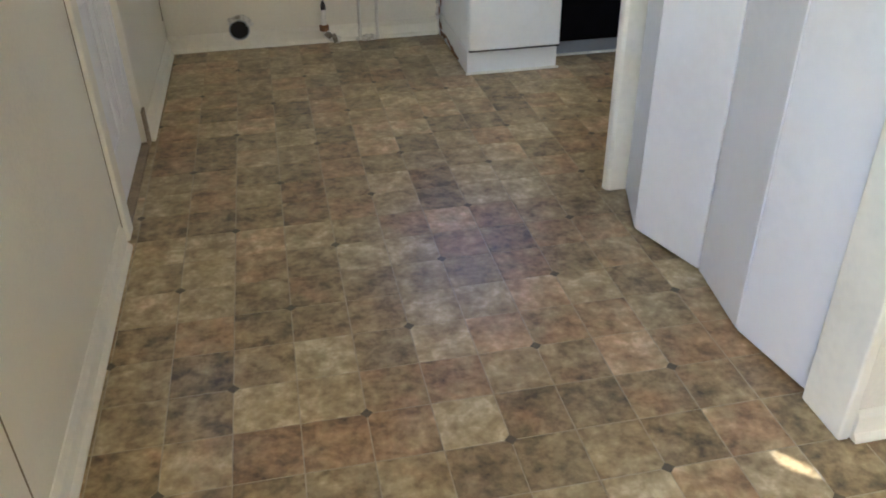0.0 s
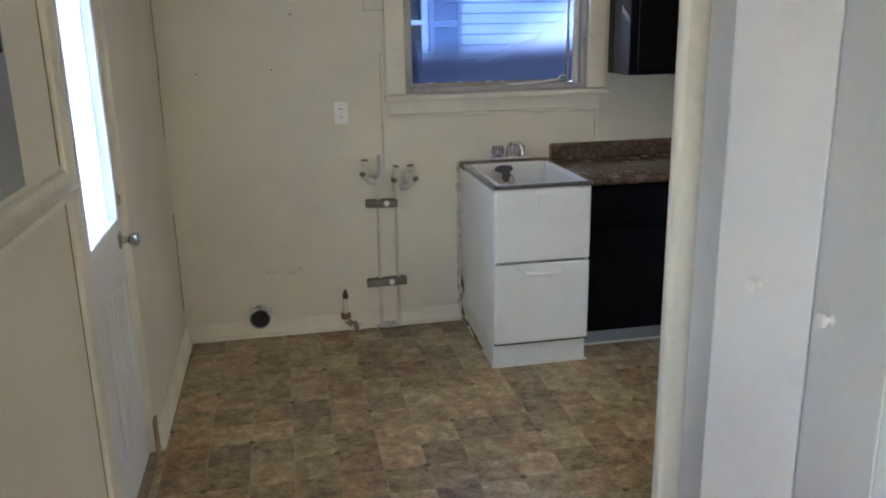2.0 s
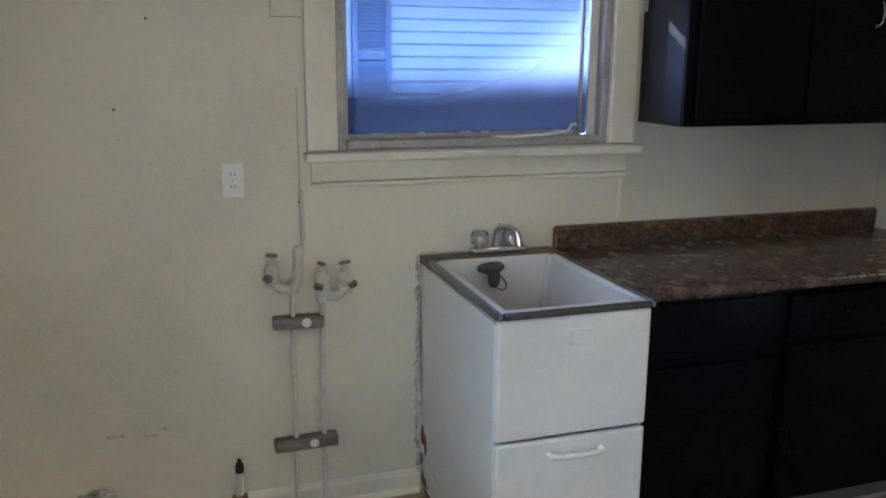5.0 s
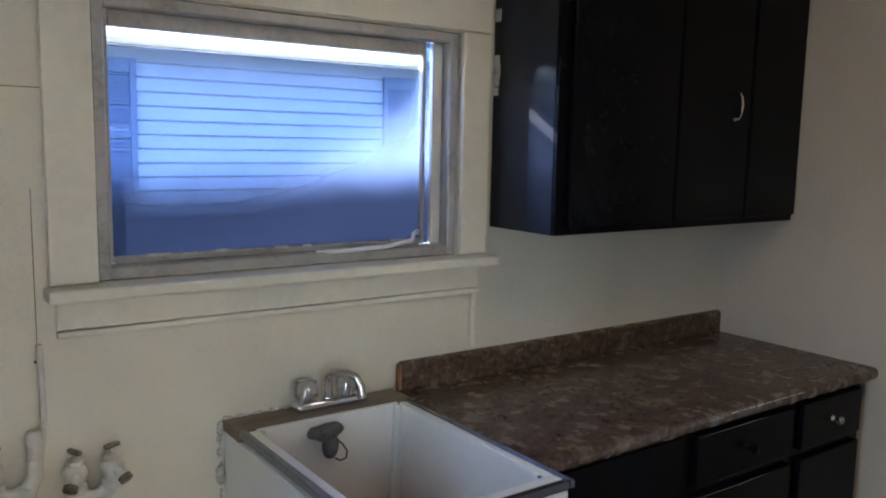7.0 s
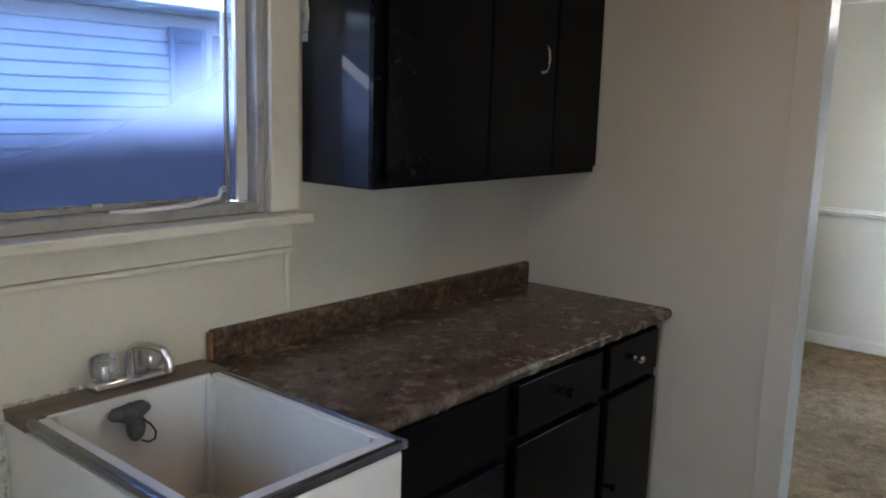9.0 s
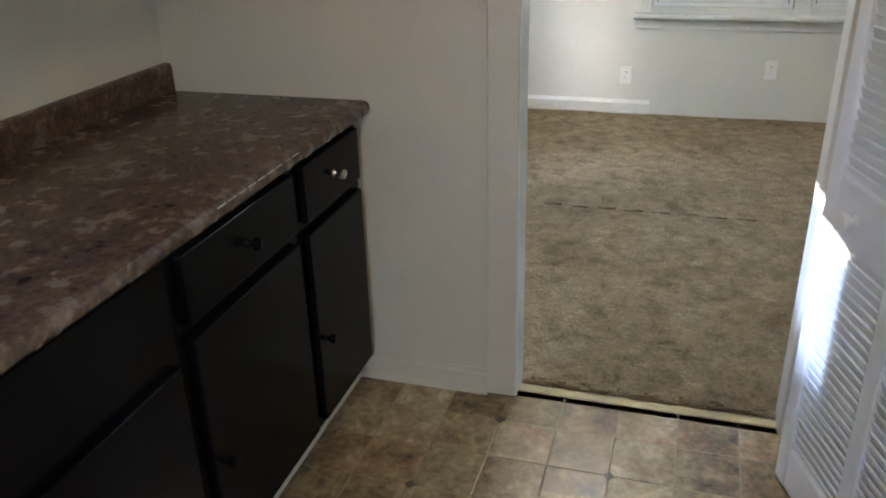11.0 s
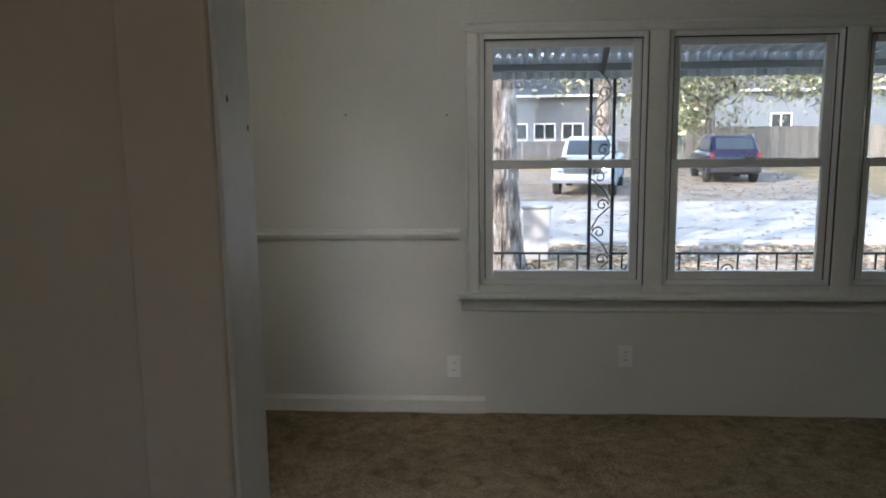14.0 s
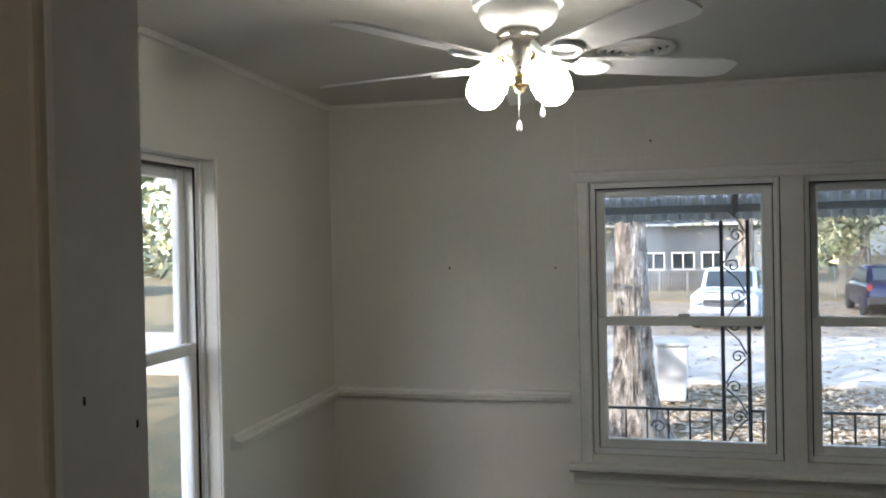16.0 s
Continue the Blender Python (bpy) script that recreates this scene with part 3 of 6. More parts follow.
for z0, x0 in ((1.552, 3.176), (1.58, 3.118)):
    block(marks, x0 - 0.001, x0 + 0.001, 3.6672, 3.669, z0, z0 + 0.006, 0.0004)
structure("trim_jamb_marks", marks, DARK, "dark screw holes in the jamb", "trim")

# panel joints and cracks on the kitchen walls
cracks = bmesh.new()
for x0, x1, y0, y1, z0, z1 in ((WX, WX + 0.002, 2.692, 2.697, 0.02, 1.2), (WX, WX + 0.002, 2.692, 2.697, 1.3, 2.2), (WX, WX + 0.002, 1.408, 1.412, 0.1, 1.2), (WX, WX + 0.003, 4.70, 4.708, 0.19, 0.72), (WX, WX + 0.003, 4.69, 4.696, 1.12, 1.42), (WX, WX + 0.003, 4.715, 4.721, 1.4, 1.8),
                               (0.683, 0.6845, NY - 0.0015, NY, 0.99, 1.5), (0.61, 0.612, NY - 0.0015, NY, 1.71, 2.3), (0.61, 0.71, NY - 0.0015, NY, 1.713, 1.715)):
    block(cracks, x0, x1, y0, y1, z0, z1)
structure("trim_cracks", cracks, material("crack_shadow_line", tint((0.2, 0.16, 0.1), 0.6, 1.4), 0.9, scale=20, bump=0.2), "open joints between the wall panels", "trim")
holes = bmesh.new()
for x, z in ((0.13, 1.43), (-0.24, 1.42), (0.68, 1.12), (0.6, 1.9), (0.24, 1.7)):
    lathe(holes, [(0.004, 0), (0.004, 0.0015)], 8, Matrix.Translation((x, NY, z)) @ Matrix.Rotation(radians(90), 4, "X"))
structure("trim_nail_holes", holes, DARK, "small nail holes in the wall", "trim")
front_holes = bmesh.new()
for y, z in ((4.183, 1.554), (3.679, 1.549), (3.242, 2.117)):
    lathe(front_holes, [(0.005, 0), (0.005, 0.0015)], 8, Matrix.Translation((FX, y, z)) @ Matrix.Rotation(radians(-90), 4, "Y"))
structure("trim_nail_holes_front", front_holes, DARK, "small nail holes in the front room wall", "trim")
lm = bmesh.new()
for y0, y1, z0, z1 in ((3.574, 3.578, 1.68, 2.04), (3.24, 3.60, 2.04, 2.045), (3.574, 3.578, 2.06, 2.24), (3.476, 3.479, 2.05, 2.2), (3.709, 3.712, 1.75, 2.04)):
    block(lm, FX - 0.003, FX, y0, y1, z0, z1)
structure("trim_patch_lines", lm, TRIM_L, "old repair lines showing through the paint", "trim")
structure("trim_patch_board", box(0.62, 0.708, NY - 0.004, NY - 0.0005, 1.72, 2.3, 0.001), CREAM, "painted patch board beside the window", "trim")


# ---- windows ----
def sash_window(name, axis, face, a0, a1, z0, z1, out, reveal, meet, label):
    """Vinyl double-hung window in a hole; out: +1 or -1, the way outside; the frame stands reveal behind the wall's face."""
    w = thing(name, ((a0 + a1) / 2, face, z0) if axis == "y" else (face, (a0 + a1) / 2, z0), label, "window", kind="structure")

    def put(nm, u0, u1, d0, d1, v0, v1, mat, bev=0.003, lab=""):
        lo, hi = sorted((face + out * d0, face + out * d1))
        bm = box(lo, hi, u0, u1, v0, v1, bev) if axis == "x" else box(u0, u1, lo, hi, v0, v1, bev)
        return part(nm, bm, mat, w, lab)
    r, f = reveal, 0.026
    put("window_frame", a0, a0 + f, r, r + 0.085, z0, z1, VINYLW)
    put("window_frame", a1 - f, a1, r, r + 0.085, z0, z1, VINYLW)
    put("window_frame", a0 + f, a1 - f, r, r + 0.085, z1 - f, z1, VINYLW)
    put("window_frame", a0 + f, a1 - f, r, r + 0.085, z0, z0 + f, VINYLW)
    # dark strips put the shade of the narrow sash gaps into colour
    put("shadow_gap", a0 + f, a1 - f, r + 0.001, r + 0.009, z1 - f - 0.006, z1 - f, DARK, 0)
    put("shadow_gap", a0 + f - 0.001, a0 + f + 0.004, r + 0.003, r + 0.01, z0 + f, z1 - f, DARK, 0)
    put("shadow_gap", a1 - f - 0.004, a1 - f + 0.001, r + 0.003, r + 0.01, z0 + f, z1 - f, DARK, 0)
    put("inner_stop", a0 + 0.004, a0 + 0.014, r - 0.012, r, z0 + 0.004, z1 - 0.004, VINYLW, 0.002)
    put("inner_stop", a1 - 0.014, a1 - 0.004, r - 0.012, r, z0 + 0.004, z1 - 0.004, VINYLW, 0.002)
    # the same dark strips for shade between frame and wall
    put("shadow_gap", a0 - 0.004, a0 + 0.001, r - 0.018, r + 0.002, z0, z1, DARK, 0)
    put("shadow_gap", a1 - 0.001, a1 + 0.004, r - 0.018, r + 0.002, z0, z1, DARK, 0) if axis == "x" else None
    for nm, d, v0, v1 in (("lower_sash", r + 0.01, z0 + f, meet + 0.02), ("upper_sash", r + 0.045, meet - 0.025, z1 - f)):
        s = 0.042
        u0, u1 = a0 + f, a1 - f
        bm = bmesh.new()
        for p0, p1, q0, q1 in ((u0, u0 + s, v0, v1), (u1 - s, u1, v0, v1), (u0 + s, u1 - s, v0, v0 + s), (u0 + s, u1 - s, v1 - s, v1)):
            lo, hi = sorted((face + out * d, face + out * (d + 0.03)))
            block(bm, lo, hi, p0, p1, q0, q1, 0.004) if axis == "x" else block(bm, p0, p1, lo, hi, q0, q1, 0.004)
        sash = part(nm, bm, VINYLW, w)
        lo, hi = sorted((face + out * (d + 0.013), face + out * (d + 0.017)))
        pane = box(lo, hi, u0 + s - 0.004, u1 - s + 0.004, v0 + s - 0.004, v1 - s + 0.004, 0) if axis == "x" else box(u0 + s - 0.004, u1 - s + 0.004, lo, hi, v0 + s - 0.004, v1 - s + 0.004, 0)
        po = part("pane", pane, GLASS, sash)
        po.visible_shadow = False
        mid = (u0 + u1) / 2
        if nm == "lower_sash":
            lo, hi = sorted((face + out * (d - 0.012), face + out * (d + 0.01)))
            lock = box(lo, hi, mid - 0.025, mid + 0.025, v1, v1 + 0.014, 0.004) if axis == "x" else box(mid - 0.025, mid + 0.025, lo, hi, v1, v1 + 0.014, 0.004)
            part("sash_lock", lock, VINYLW, sash)
    return w


sash_window("window_1", "x", FX, 2.70, 3.52, 0.69, 1.935, 1, 0.02, 1.30, "white double-hung sash window facing the porch")
sash_window("window_2", "x", FX, 1.785, 2.605, 0.69, 1.935, 1, 0.02, 1.30, "white double-hung sash window facing the porch")
sash_window("window_3", "x", FX, 0.87, 1.69, 0.69, 1.935, 1, 0.02, 1.30, "white double-hung sash window facing the porch")
sash_window("window_4", "y", LN, 4.5, 5.295, 0.62, 1.99, 1, 0.06, 1.32, "white double-hung sash window in a deep reveal")
# casing, stool and apron of the front windows
for nm, y0, y1, z0, z1, d in (("trim_front_casing_left", 3.52, 3.585, 0.655, 1.94, 0.012), ("trim_front_casing_head", 0.8, 3.6, 1.942, 1.99, 0.014), ("trim_front_mullion", 2.606, 2.699, 0.655, 1.94, 0.006), ("trim_front_mullion_far", 1.691, 1.784, 0.655, 1.94, 0.006), ("trim_front_casing_right", 0.8, 0.868, 0.655, 1.94, 0.012), ("trim_front_apron", 0.78, 3.612, 0.556, 0.612, 0.012)):
    structure(nm, box(FX - d, FX - 0.0005, y0, y1, z0, z1, 0.004, 2), TRIM_L, "painted wooden window casing", "trim")
for nm, y0, y1, z0, z1 in (("trim_front_casing_bead", 3.523, 3.532, 0.657, 1.94), ("trim_front_casing_bead_outer", 3.572, 3.583, 0.657, 1.988), ("trim_front_head_bead", 0.8, 3.57, 1.976, 1.988)):
    structure(nm, box(FX - 0.019, FX - 0.0125, y0, y1, z0, z1, 0.003), TRIM_L, "raised bead on the painted window casing", "trim")
structure("trim_front_bead", box(FX - 0.02, FX - 0.0145, 0.8, 3.6, 1.95, 1.966, 0.003), TRIM_L, "small bead on the window casing", "trim")
structure("trim_front_stool", extrude_profile(bmesh.new(), [(FX + 0.02, 0.655), (FX - 0.064, 0.655), (FX - 0.071, 0.648), (FX - 0.071, 0.632), (FX - 0.062, 0.624), (FX - 0.02, 0.618), (FX - 0.014, 0.612), (FX - 0.0005, 0.612), (FX - 0.0005, 0.64), (FX + 0.02, 0.64)], 1, 0.76, 3.628), TRIM_L, "painted wooden window sill", "trim")
structure("trim_side_window_bead", box(5.296, 5.312, LN - 0.01, LN - 0.0005, 0.6, 2.0, 0.003), TRIM_L, "thin bead round the side window", "trim")

# kitchen window: fixed pane with an inner storm frame
kw = thing("window_5", (1.32, NY, 1.285), "wide kitchen window with fogged glass and peeling frame", "window", kind="structure")
for u0, u1, v0, v1 in ((0.816, 0.845, 1.286, 1.929), (1.79, 1.819, 1.286, 1.929), (0.845, 1.79, 1.9, 1.929), (0.845, 1.79, 1.286, 1.318)):
    part("window_frame", box(u0, u1, NY + 0.005, NY + 0.055, v0, v1, 0.004), BACKLIT_ALU, kw)
for u0, u1, v0, v1 in ((0.845, 0.862, 1.318, 1.9), (1.723, 1.735, 1.318, 1.9), (0.862, 1.723, 1.862, 1.9), (0.862, 1.723, 1.318, 1.335)):
    part("inner_frame", box(u0, u1, NY + 0.048, NY + 0.072, v0, v1, 0.003), BACKLIT_ALU, kw, "grey aluminium storm frame")
# extra dark liner, added to dull the sunlit side of the reveal
part("window_frame", box(1.808, 1.8195, NY + 0.0555, NY + 0.139, 1.287, 1.928, 0.002), BACKLIT_ALU, kw)
part("inner_frame", box(1.757, 1.79, NY + 0.046, NY + 0.066, 1.318, 1.9, 0.002), ALU, kw, "grey aluminium storm frame")
part("pane", box(1.733, 1.76, NY + 0.06, NY + 0.064, 1.32, 1.9, 0), FOGGED, kw, "narrow side pane")
part("pane", box(0.858, 1.729, NY + 0.06, NY + 0.064, 1.331, 1.822, 0), FOGGED, kw, "pane under hazy blue film")
part("pane", box(0.858, 1.729, NY + 0.06, NY + 0.064, 1.8225, 1.868, 0), GLASS, kw, "bare strip of clear pane")
flake = bmesh.new()
for k in range(40):
    x, r = 0.87 + 0.85 * random.random(), 0.002 + 0.005 * random.random()
    block(flake, x - 2 * r, x + 2 * r, NY + 0.036, NY + 0.045, 1.333 - r * 0.2, 1.333 + r * random.random())
part("peeling_paint", flake, CAULK, kw, "flaking paint along the bottom of the pane")
part("crank_handle", tube(bmesh.new(), [(1.37, NY + 0.02, 1.318), (1.45, NY - 0.01, 1.322), (1.56, NY - 0.02, 1.327), (1.655, NY - 0.01, 1.338), (1.672, NY + 0.005, 1.356), (1.7, NY + 0.03, 1.36), (1.712, NY + 0.045, 1.352)], 0.006, 8), VINYLW, kw, "white bent crank rod", True)
for nm, x0, x1, z0, z1, d in (("trim_kitchen_casing_left", 0.712, 0.814, 1.288, 1.932, 0.018), ("trim_kitchen_casing_right", 1.821, 1.92, 1.288, 1.932, 0.018), ("trim_kitchen_casing_head", 0.712, 1.92, 1.934, 2.03, 0.02), ("trim_kitchen_apron", 0.722, 1.895, 1.185, 1.252, 0.016), ("trim_kitchen_apron_bead", 0.722, 1.895, 1.168, 1.183, 0.022), ("trim_hanging_strip", 1.872, 1.888, 1.0, 1.167, 0.016)):
    structure(nm, box(x0, x1, NY - d, NY - 0.0005, z0, z1, 0.004, 2), TRIM, "cream painted wooden window trim", "trim")
structure("trim_kitchen_sill", box(0.7, 1.93, NY - 0.072, NY + 0.02, 1.256, 1.284, 0.006, 2), TRIM, "cream painted wooden window sill", "trim")

# ---- back door ----
bd = thing("door_1", (WX - 0.02, 3.16, 0), "white back door with a half glass and two raised panels", "door", kind="structure")
X0, X1 = WX - 0.07, WX - 0.026
dl = wall_bm("x", X0, X1, 2.81, 3.51, 0.012, 2.0, [(2.955, 3.405, 0.995, 1.85)])
part("leaf", dl, DOORW, bd)
for y0, y1, z0, z1 in ((2.925, 2.957, 0.965, 1.88), (3.403, 3.435, 0.965, 1.88), (2.957, 3.403, 0.965, 0.997), (2.957, 3.403, 1.848, 1.88)):
    part("glazing_bead", box(X1, X1 + 0.014, y0, y1, z0, z1, 0.005, 2), DOORW, bd)
dp = part("pane", box(X0 + 0.018, X0 + 0.024, 2.95, 3.41, 1.05, 1.855, 0), FROSTED, bd, "frosted glass")
part("pane", box(X0 + 0.018, X0 + 0.024, 3.035, 3.41, 0.99, 1.0495, 0), FROSTED, bd, "frosted glass")
bare = part("pane", box(X0 + 0.018, X0 + 0.024, 2.95, 3.0345, 0.99, 1.0495, 0), GLASS, bd, "bare clear corner of the frosted glass")
bare.visible_shadow = False
for y0 in (2.885, 3.2):
    for q0, q1, z0, z1 in ((y0, y0 + 0.022, 0.2, 0.78), (y0 + 0.213, y0 + 0.235, 0.2, 0.78), (y0 + 0.022, y0 + 0.213, 0.2, 0.222), (y0 + 0.022, y0 + 0.213, 0.758, 0.78)):
        part("panel_moulding", box(X1, X1 + 0.007, q0, q1, z0, z1, 0.003), DOORW, bd)
    part("raised_panel", box(X1, X1 + 0.005, y0 + 0.05, y0 + 0.185, 0.25, 0.73, 0.004), DOORW, bd)
toward = Matrix.Rotation(radians(90), 4, "Y")
kn = part("door_knob", lathe(bmesh.new(), [(0.034, 0), (0.034, 0.004), (0.026, 0.008), (0.013, 0.012), (0.012, 0.03), (0.02, 0.036), (0.027, 0.05), (0.026, 0.064), (0.016, 0.07), (0.0, 0.071)], 20, Matrix.Translation((X1, 3.452, 0.905)) @ toward), NICKEL, bd, "brushed nickel knob", True)
part("deadbolt", lathe(bmesh.new(), [(0.03, 0), (0.03, 0.006), (0.02, 0.01), (0.018, 0.018), (0, 0.02)], 18, Matrix.Translation((X1, 3.455, 1.055)) @ toward), NICKEL, bd, "brushed nickel deadbolt", True)
structure("trim_back_door_casing", box(WX, WX + 0.016, 2.70, 2.785, 0, 2.03, 0.004, 2), TRIM, "painted door casing", "trim")
structure("trim_back_door_head", box(WX, WX + 0.016, 2.70, 3.6, 2.033, 2.11, 0.004, 2), TRIM, "painted door casing", "trim")
jb = bmesh.new()
block(jb, WX - 0.12, WX - 0.002, 2.79, 2.808, 0, 2.03)
block(jb, WX - 0.12, WX - 0.002, 3.512, 3.53, 0, 2.03)
block(jb, WX - 0.12, WX - 0.002, 2.808, 3.512, 2.003, 2.03)
structure("trim_back_door_jamb", jb, TRIM, "painted back door jamb", "trim")
structure("trim_back_door_sill", box(WX - 0.12, WX + 0.01, 2.8, 3.53, 0.0, 0.011, 0.003), DOORSTOP, "worn brown sill under the back door", "trim")
structure("trim_back_door_stop", box(WX + 0.001, WX + 0.012, 3.485, 3.538, 0.0, 0.16, 0.002), DOORSTOP, "short worn board at the door foot", "trim")


# ---- hall closet: four flat folding leaves ----
def leaf_panel(par, name, a, b, z0, z1, mat, t=0.03):
    a, b = Vector((*a, 0)), Vector((*b, 0))
    d = (b - a).normalized()
    n = Vector((-d.y, d.x, 0))
    bm = bmesh.new()
    L = (b - a).length
    block(bm, 0.003, L - 0.003, 0, t, z0, z1, 0.003, 2)
    m = Matrix(((d.x, n.x, 0, a.x), (d.y, n.y, 0, a.y), (0, 0, 1, 0), (0, 0, 0, 1)))
    bmesh.ops.transform(bm, matrix=m, verts=bm.verts[:])
    return part(name, bm, mat, par)


bf = thing("closet_door", (1.45, 2.07, 0), "white flat four-leaf folding closet door, slightly open", "closet door")
PTS = [(1.395, 2.662), (1.308, 2.374), (1.404, 2.09), (1.366, 1.781), (1.414, 1.492)]
leaves = [leaf_panel(bf, "leaf", PTS[i], PTS[i + 1], 0.012, 2.015, DOORW) for i in range(4)]


def round_knob(par, place, way, mat, r=0.019):
    q = Vector((0, 0, 1)).rotation_difference(Vector(way)).to_matrix().to_4x4()
    return part("knob", lathe(bmesh.new(), [(r * 0.75, 0), (r * 0.6, 0.004), (r * 0.42, 0.008), (r * 0.45, 0.014), (r * 0.95, 0.02), (r, 0.027), (r * 0.85, 0.032), (0, 0.034)], 20, Matrix.Translation(place) @ q), mat, par, "", True)


round_knob(leaves[1], (1.351, 2.246, 0.972), (-0.947, -0.32, 0), PLASTIC)
round_knob(leaves[2], (1.393, 2.002, 0.955), (-0.99, 0.122, 0), PLASTIC)
structure("trim_closet_post", extrude_profile(bmesh.new(), [(1.32, 2.69), (1.325, 2.678), (1.337, 2.671), (1.47, 2.671), (1.47, 2.725), (1.337, 2.725), (1.325, 2.719), (1.32, 2.708)], 2, 0.002, CH), TRIM, "rounded white painted corner post", "trim")
structure("trim_closet_casing_near", box(1.392, 1.424, 1.333, 1.49, 0.002, 2.1, 0.006, 2), TRIM, "white painted closet casing", "trim")
structure("trim_closet_casing_head", box(1.4, 1.424, 1.492, 2.668, 2.03, 2.1, 0.004, 2), TRIM, "white painted closet casing", "trim")

# ---- louvered door in the kitchen's south wall ----
ld = thing("door_2", (2.325, 2.742, 0.015), "white louvered door standing ajar, sunlit", "door", kind="structure")
HW = 0.612


def louver(nm, u0, u1, v0, v1, z0, z1, mat, bev=0.002):
    return part(nm, box(2.325 + u0, 2.325 + u1, 2.742 + v0, 2.742 + v1, z0, z1, bev), mat, ld)


for u0, u1 in ((0, 0.05), (HW / 2 - 0.025, HW / 2 + 0.025), (HW - 0.05, HW)):
    louver("stile", u0, u1, -0.028, 0.0, 0.015, 2.01, DOORW)
for u0, u1 in ((0.05, HW / 2 - 0.025), (HW / 2 + 0.025, HW - 0.05)):
    for z0, z1 in ((0.015, 0.13), (0.72, 0.86), (1.92, 2.01)):
        louver("rail", u0, u1, -0.026, -0.002, z0, z1, DOORW)
SL = box(0, HW / 2 - 0.075, -0.014, 0.014, -0.003, 0.003, 0)
bmesh.ops.rotate(SL, matrix=Matrix.Rotation(radians(68), 3, "X"), verts=SL.verts[:])
slat_me = mesh_of("slat", SL, DOORW)
for u0 in (0.05, HW / 2 + 0.025):
    for z0, z1 in ((0.13, 0.72), (0.86, 1.92)):
        k = int((z1 - z0) / 0.024)
        for i in range(k):
            o = new("slat", slat_me)
            o.parent = ld
            o.matrix_parent_inverse = ld.matrix_basis.inverted()
            o.matrix_basis = Matrix.Translation((2.325 + u0, 2.742 - 0.014, z0 + (i + 0.5) * (z1 - z0) / k))
round_knob(ld, (2.325 + 0.472, 2.742, 0.79), (0, 1, 0), DOORW, 0.021)
ld.matrix_basis = Matrix.Translation((2.325, 2.742, 0.015)) @ Matrix.Rotation(math.atan2(0.195, 0.58), 4, "Z")
structure("trim_louver_jamb", box(2.94, 2.955, 2.62, 2.73, 0, 2.04, 0.002), TRIM, "painted jamb of the louvered door", "trim")


# ---- kitchen things ----
sk = thing("sink_cabinet", (1.336, 4.36, 0), "white enamelled steel laundry sink cabinet, rusty at the foot", "sink cabinet")
for nm, q in (("side_panel", (1.101, 1.115, 4.0, 4.733, 0.125, 0.884)), ("side_panel", (1.558, 1.572, 4.0, 4.733, 0.125, 0.884)), ("back_panel", (1.1155, 1.5575, 4.7, 4.733, 0.125, 0.884)), ("bottom_panel", (1.1155, 1.5575, 4.0, 4.6995, 0.125, 0.14))):
    part(nm, box(*q, 0.003), ENAMEL, sk)
part("upper_front", box(1.101, 1.572, 3.976, 4.0, 0.541, 0.897, 0.01, 3), ENAMEL, sk)
drawer = part("lower_door", box(1.101, 1.572, 3.976, 4.0, 0.132, 0.533, 0.01, 3), ENAMEL, sk)
part("handle", tube(bmesh.new(), [(1.262, 3.976, 0.488), (1.266, 3.958, 0.488), (1.29, 3.95, 0.488), (1.36, 3.948, 0.488), (1.4, 3.95, 0.488), (1.424, 3.958, 0.488), (1.428, 3.976, 0.488)], [0.009, 0.009, 0.008, 0.008, 0.008, 0.009, 0.009], 10), PLASTIC, drawer, "white curved pull", True)
part("toe_base", box(1.099, 1.572, 4.016, 4.733, 0.0, 0.124, 0.003), ENAMEL, sk)
part("base_strip", box(1.09, 1.584, 4.002, 4.0155, 0.0, 0.012, 0.004), TRIM, sk)
pl = part("name_plate", box(1.306, 1.384, 3.968, 3.976, 0.812, 0.86, 0.003), ENAMEL, sk, "raised blank maker's plate")
for i, (a, b) in enumerate(((1.316, 1.335), (1.34, 1.352), (1.357, 1.374))):
    part("plate_mark", box(a, b, 3.9662, 3.968, 0.826, 0.846, 0.001), ENAMEL, pl)
# basin with an open top
bb = bmesh.new()
IN, BT = (1.139, 1.546, 4.02, 4.61), (1.165, 1.52, 4.07, 4.585)
top = [bb.verts.new(p) for p in ((IN[0], IN[2], 0.912), (IN[1], IN[2], 0.912), (IN[1], IN[3], 0.912), (IN[0], IN[3], 0.912))]
bot = [bb.verts.new(p) for p in ((BT[0], BT[2], 0.6), (BT[1], BT[2], 0.6), (BT[1], BT[3], 0.6), (BT[0], BT[3], 0.6))]
for i in range(4):
    bb.faces.new((top[i], top[(i + 1) % 4], bot[(i + 1) % 4], bot[i]))
bb.faces.new(bot)
bmesh.ops.bevel(bb, geom=[e for e in bb.edges if not (e.verts[0] in top and e.verts[1] in top)], offset=0.018, segments=3, affect="EDGES")
part("basin", bb, BASIN, sk, "white enamel basin with brown water stains", True)
for x0, x1, y0, y1 in ((1.116, 1.14, 4.0215, 4.61), (1.545, 1.567, 4.0215, 4.61), (1.116, 1.567, 3.9905, 4.021), (1.14, 1.545, 4.609, 4.622)):
    part("basin_lip", box(x0, x1, y0, y1, 0.885, 0.9145, 0.004, 2), ENAMEL, sk)
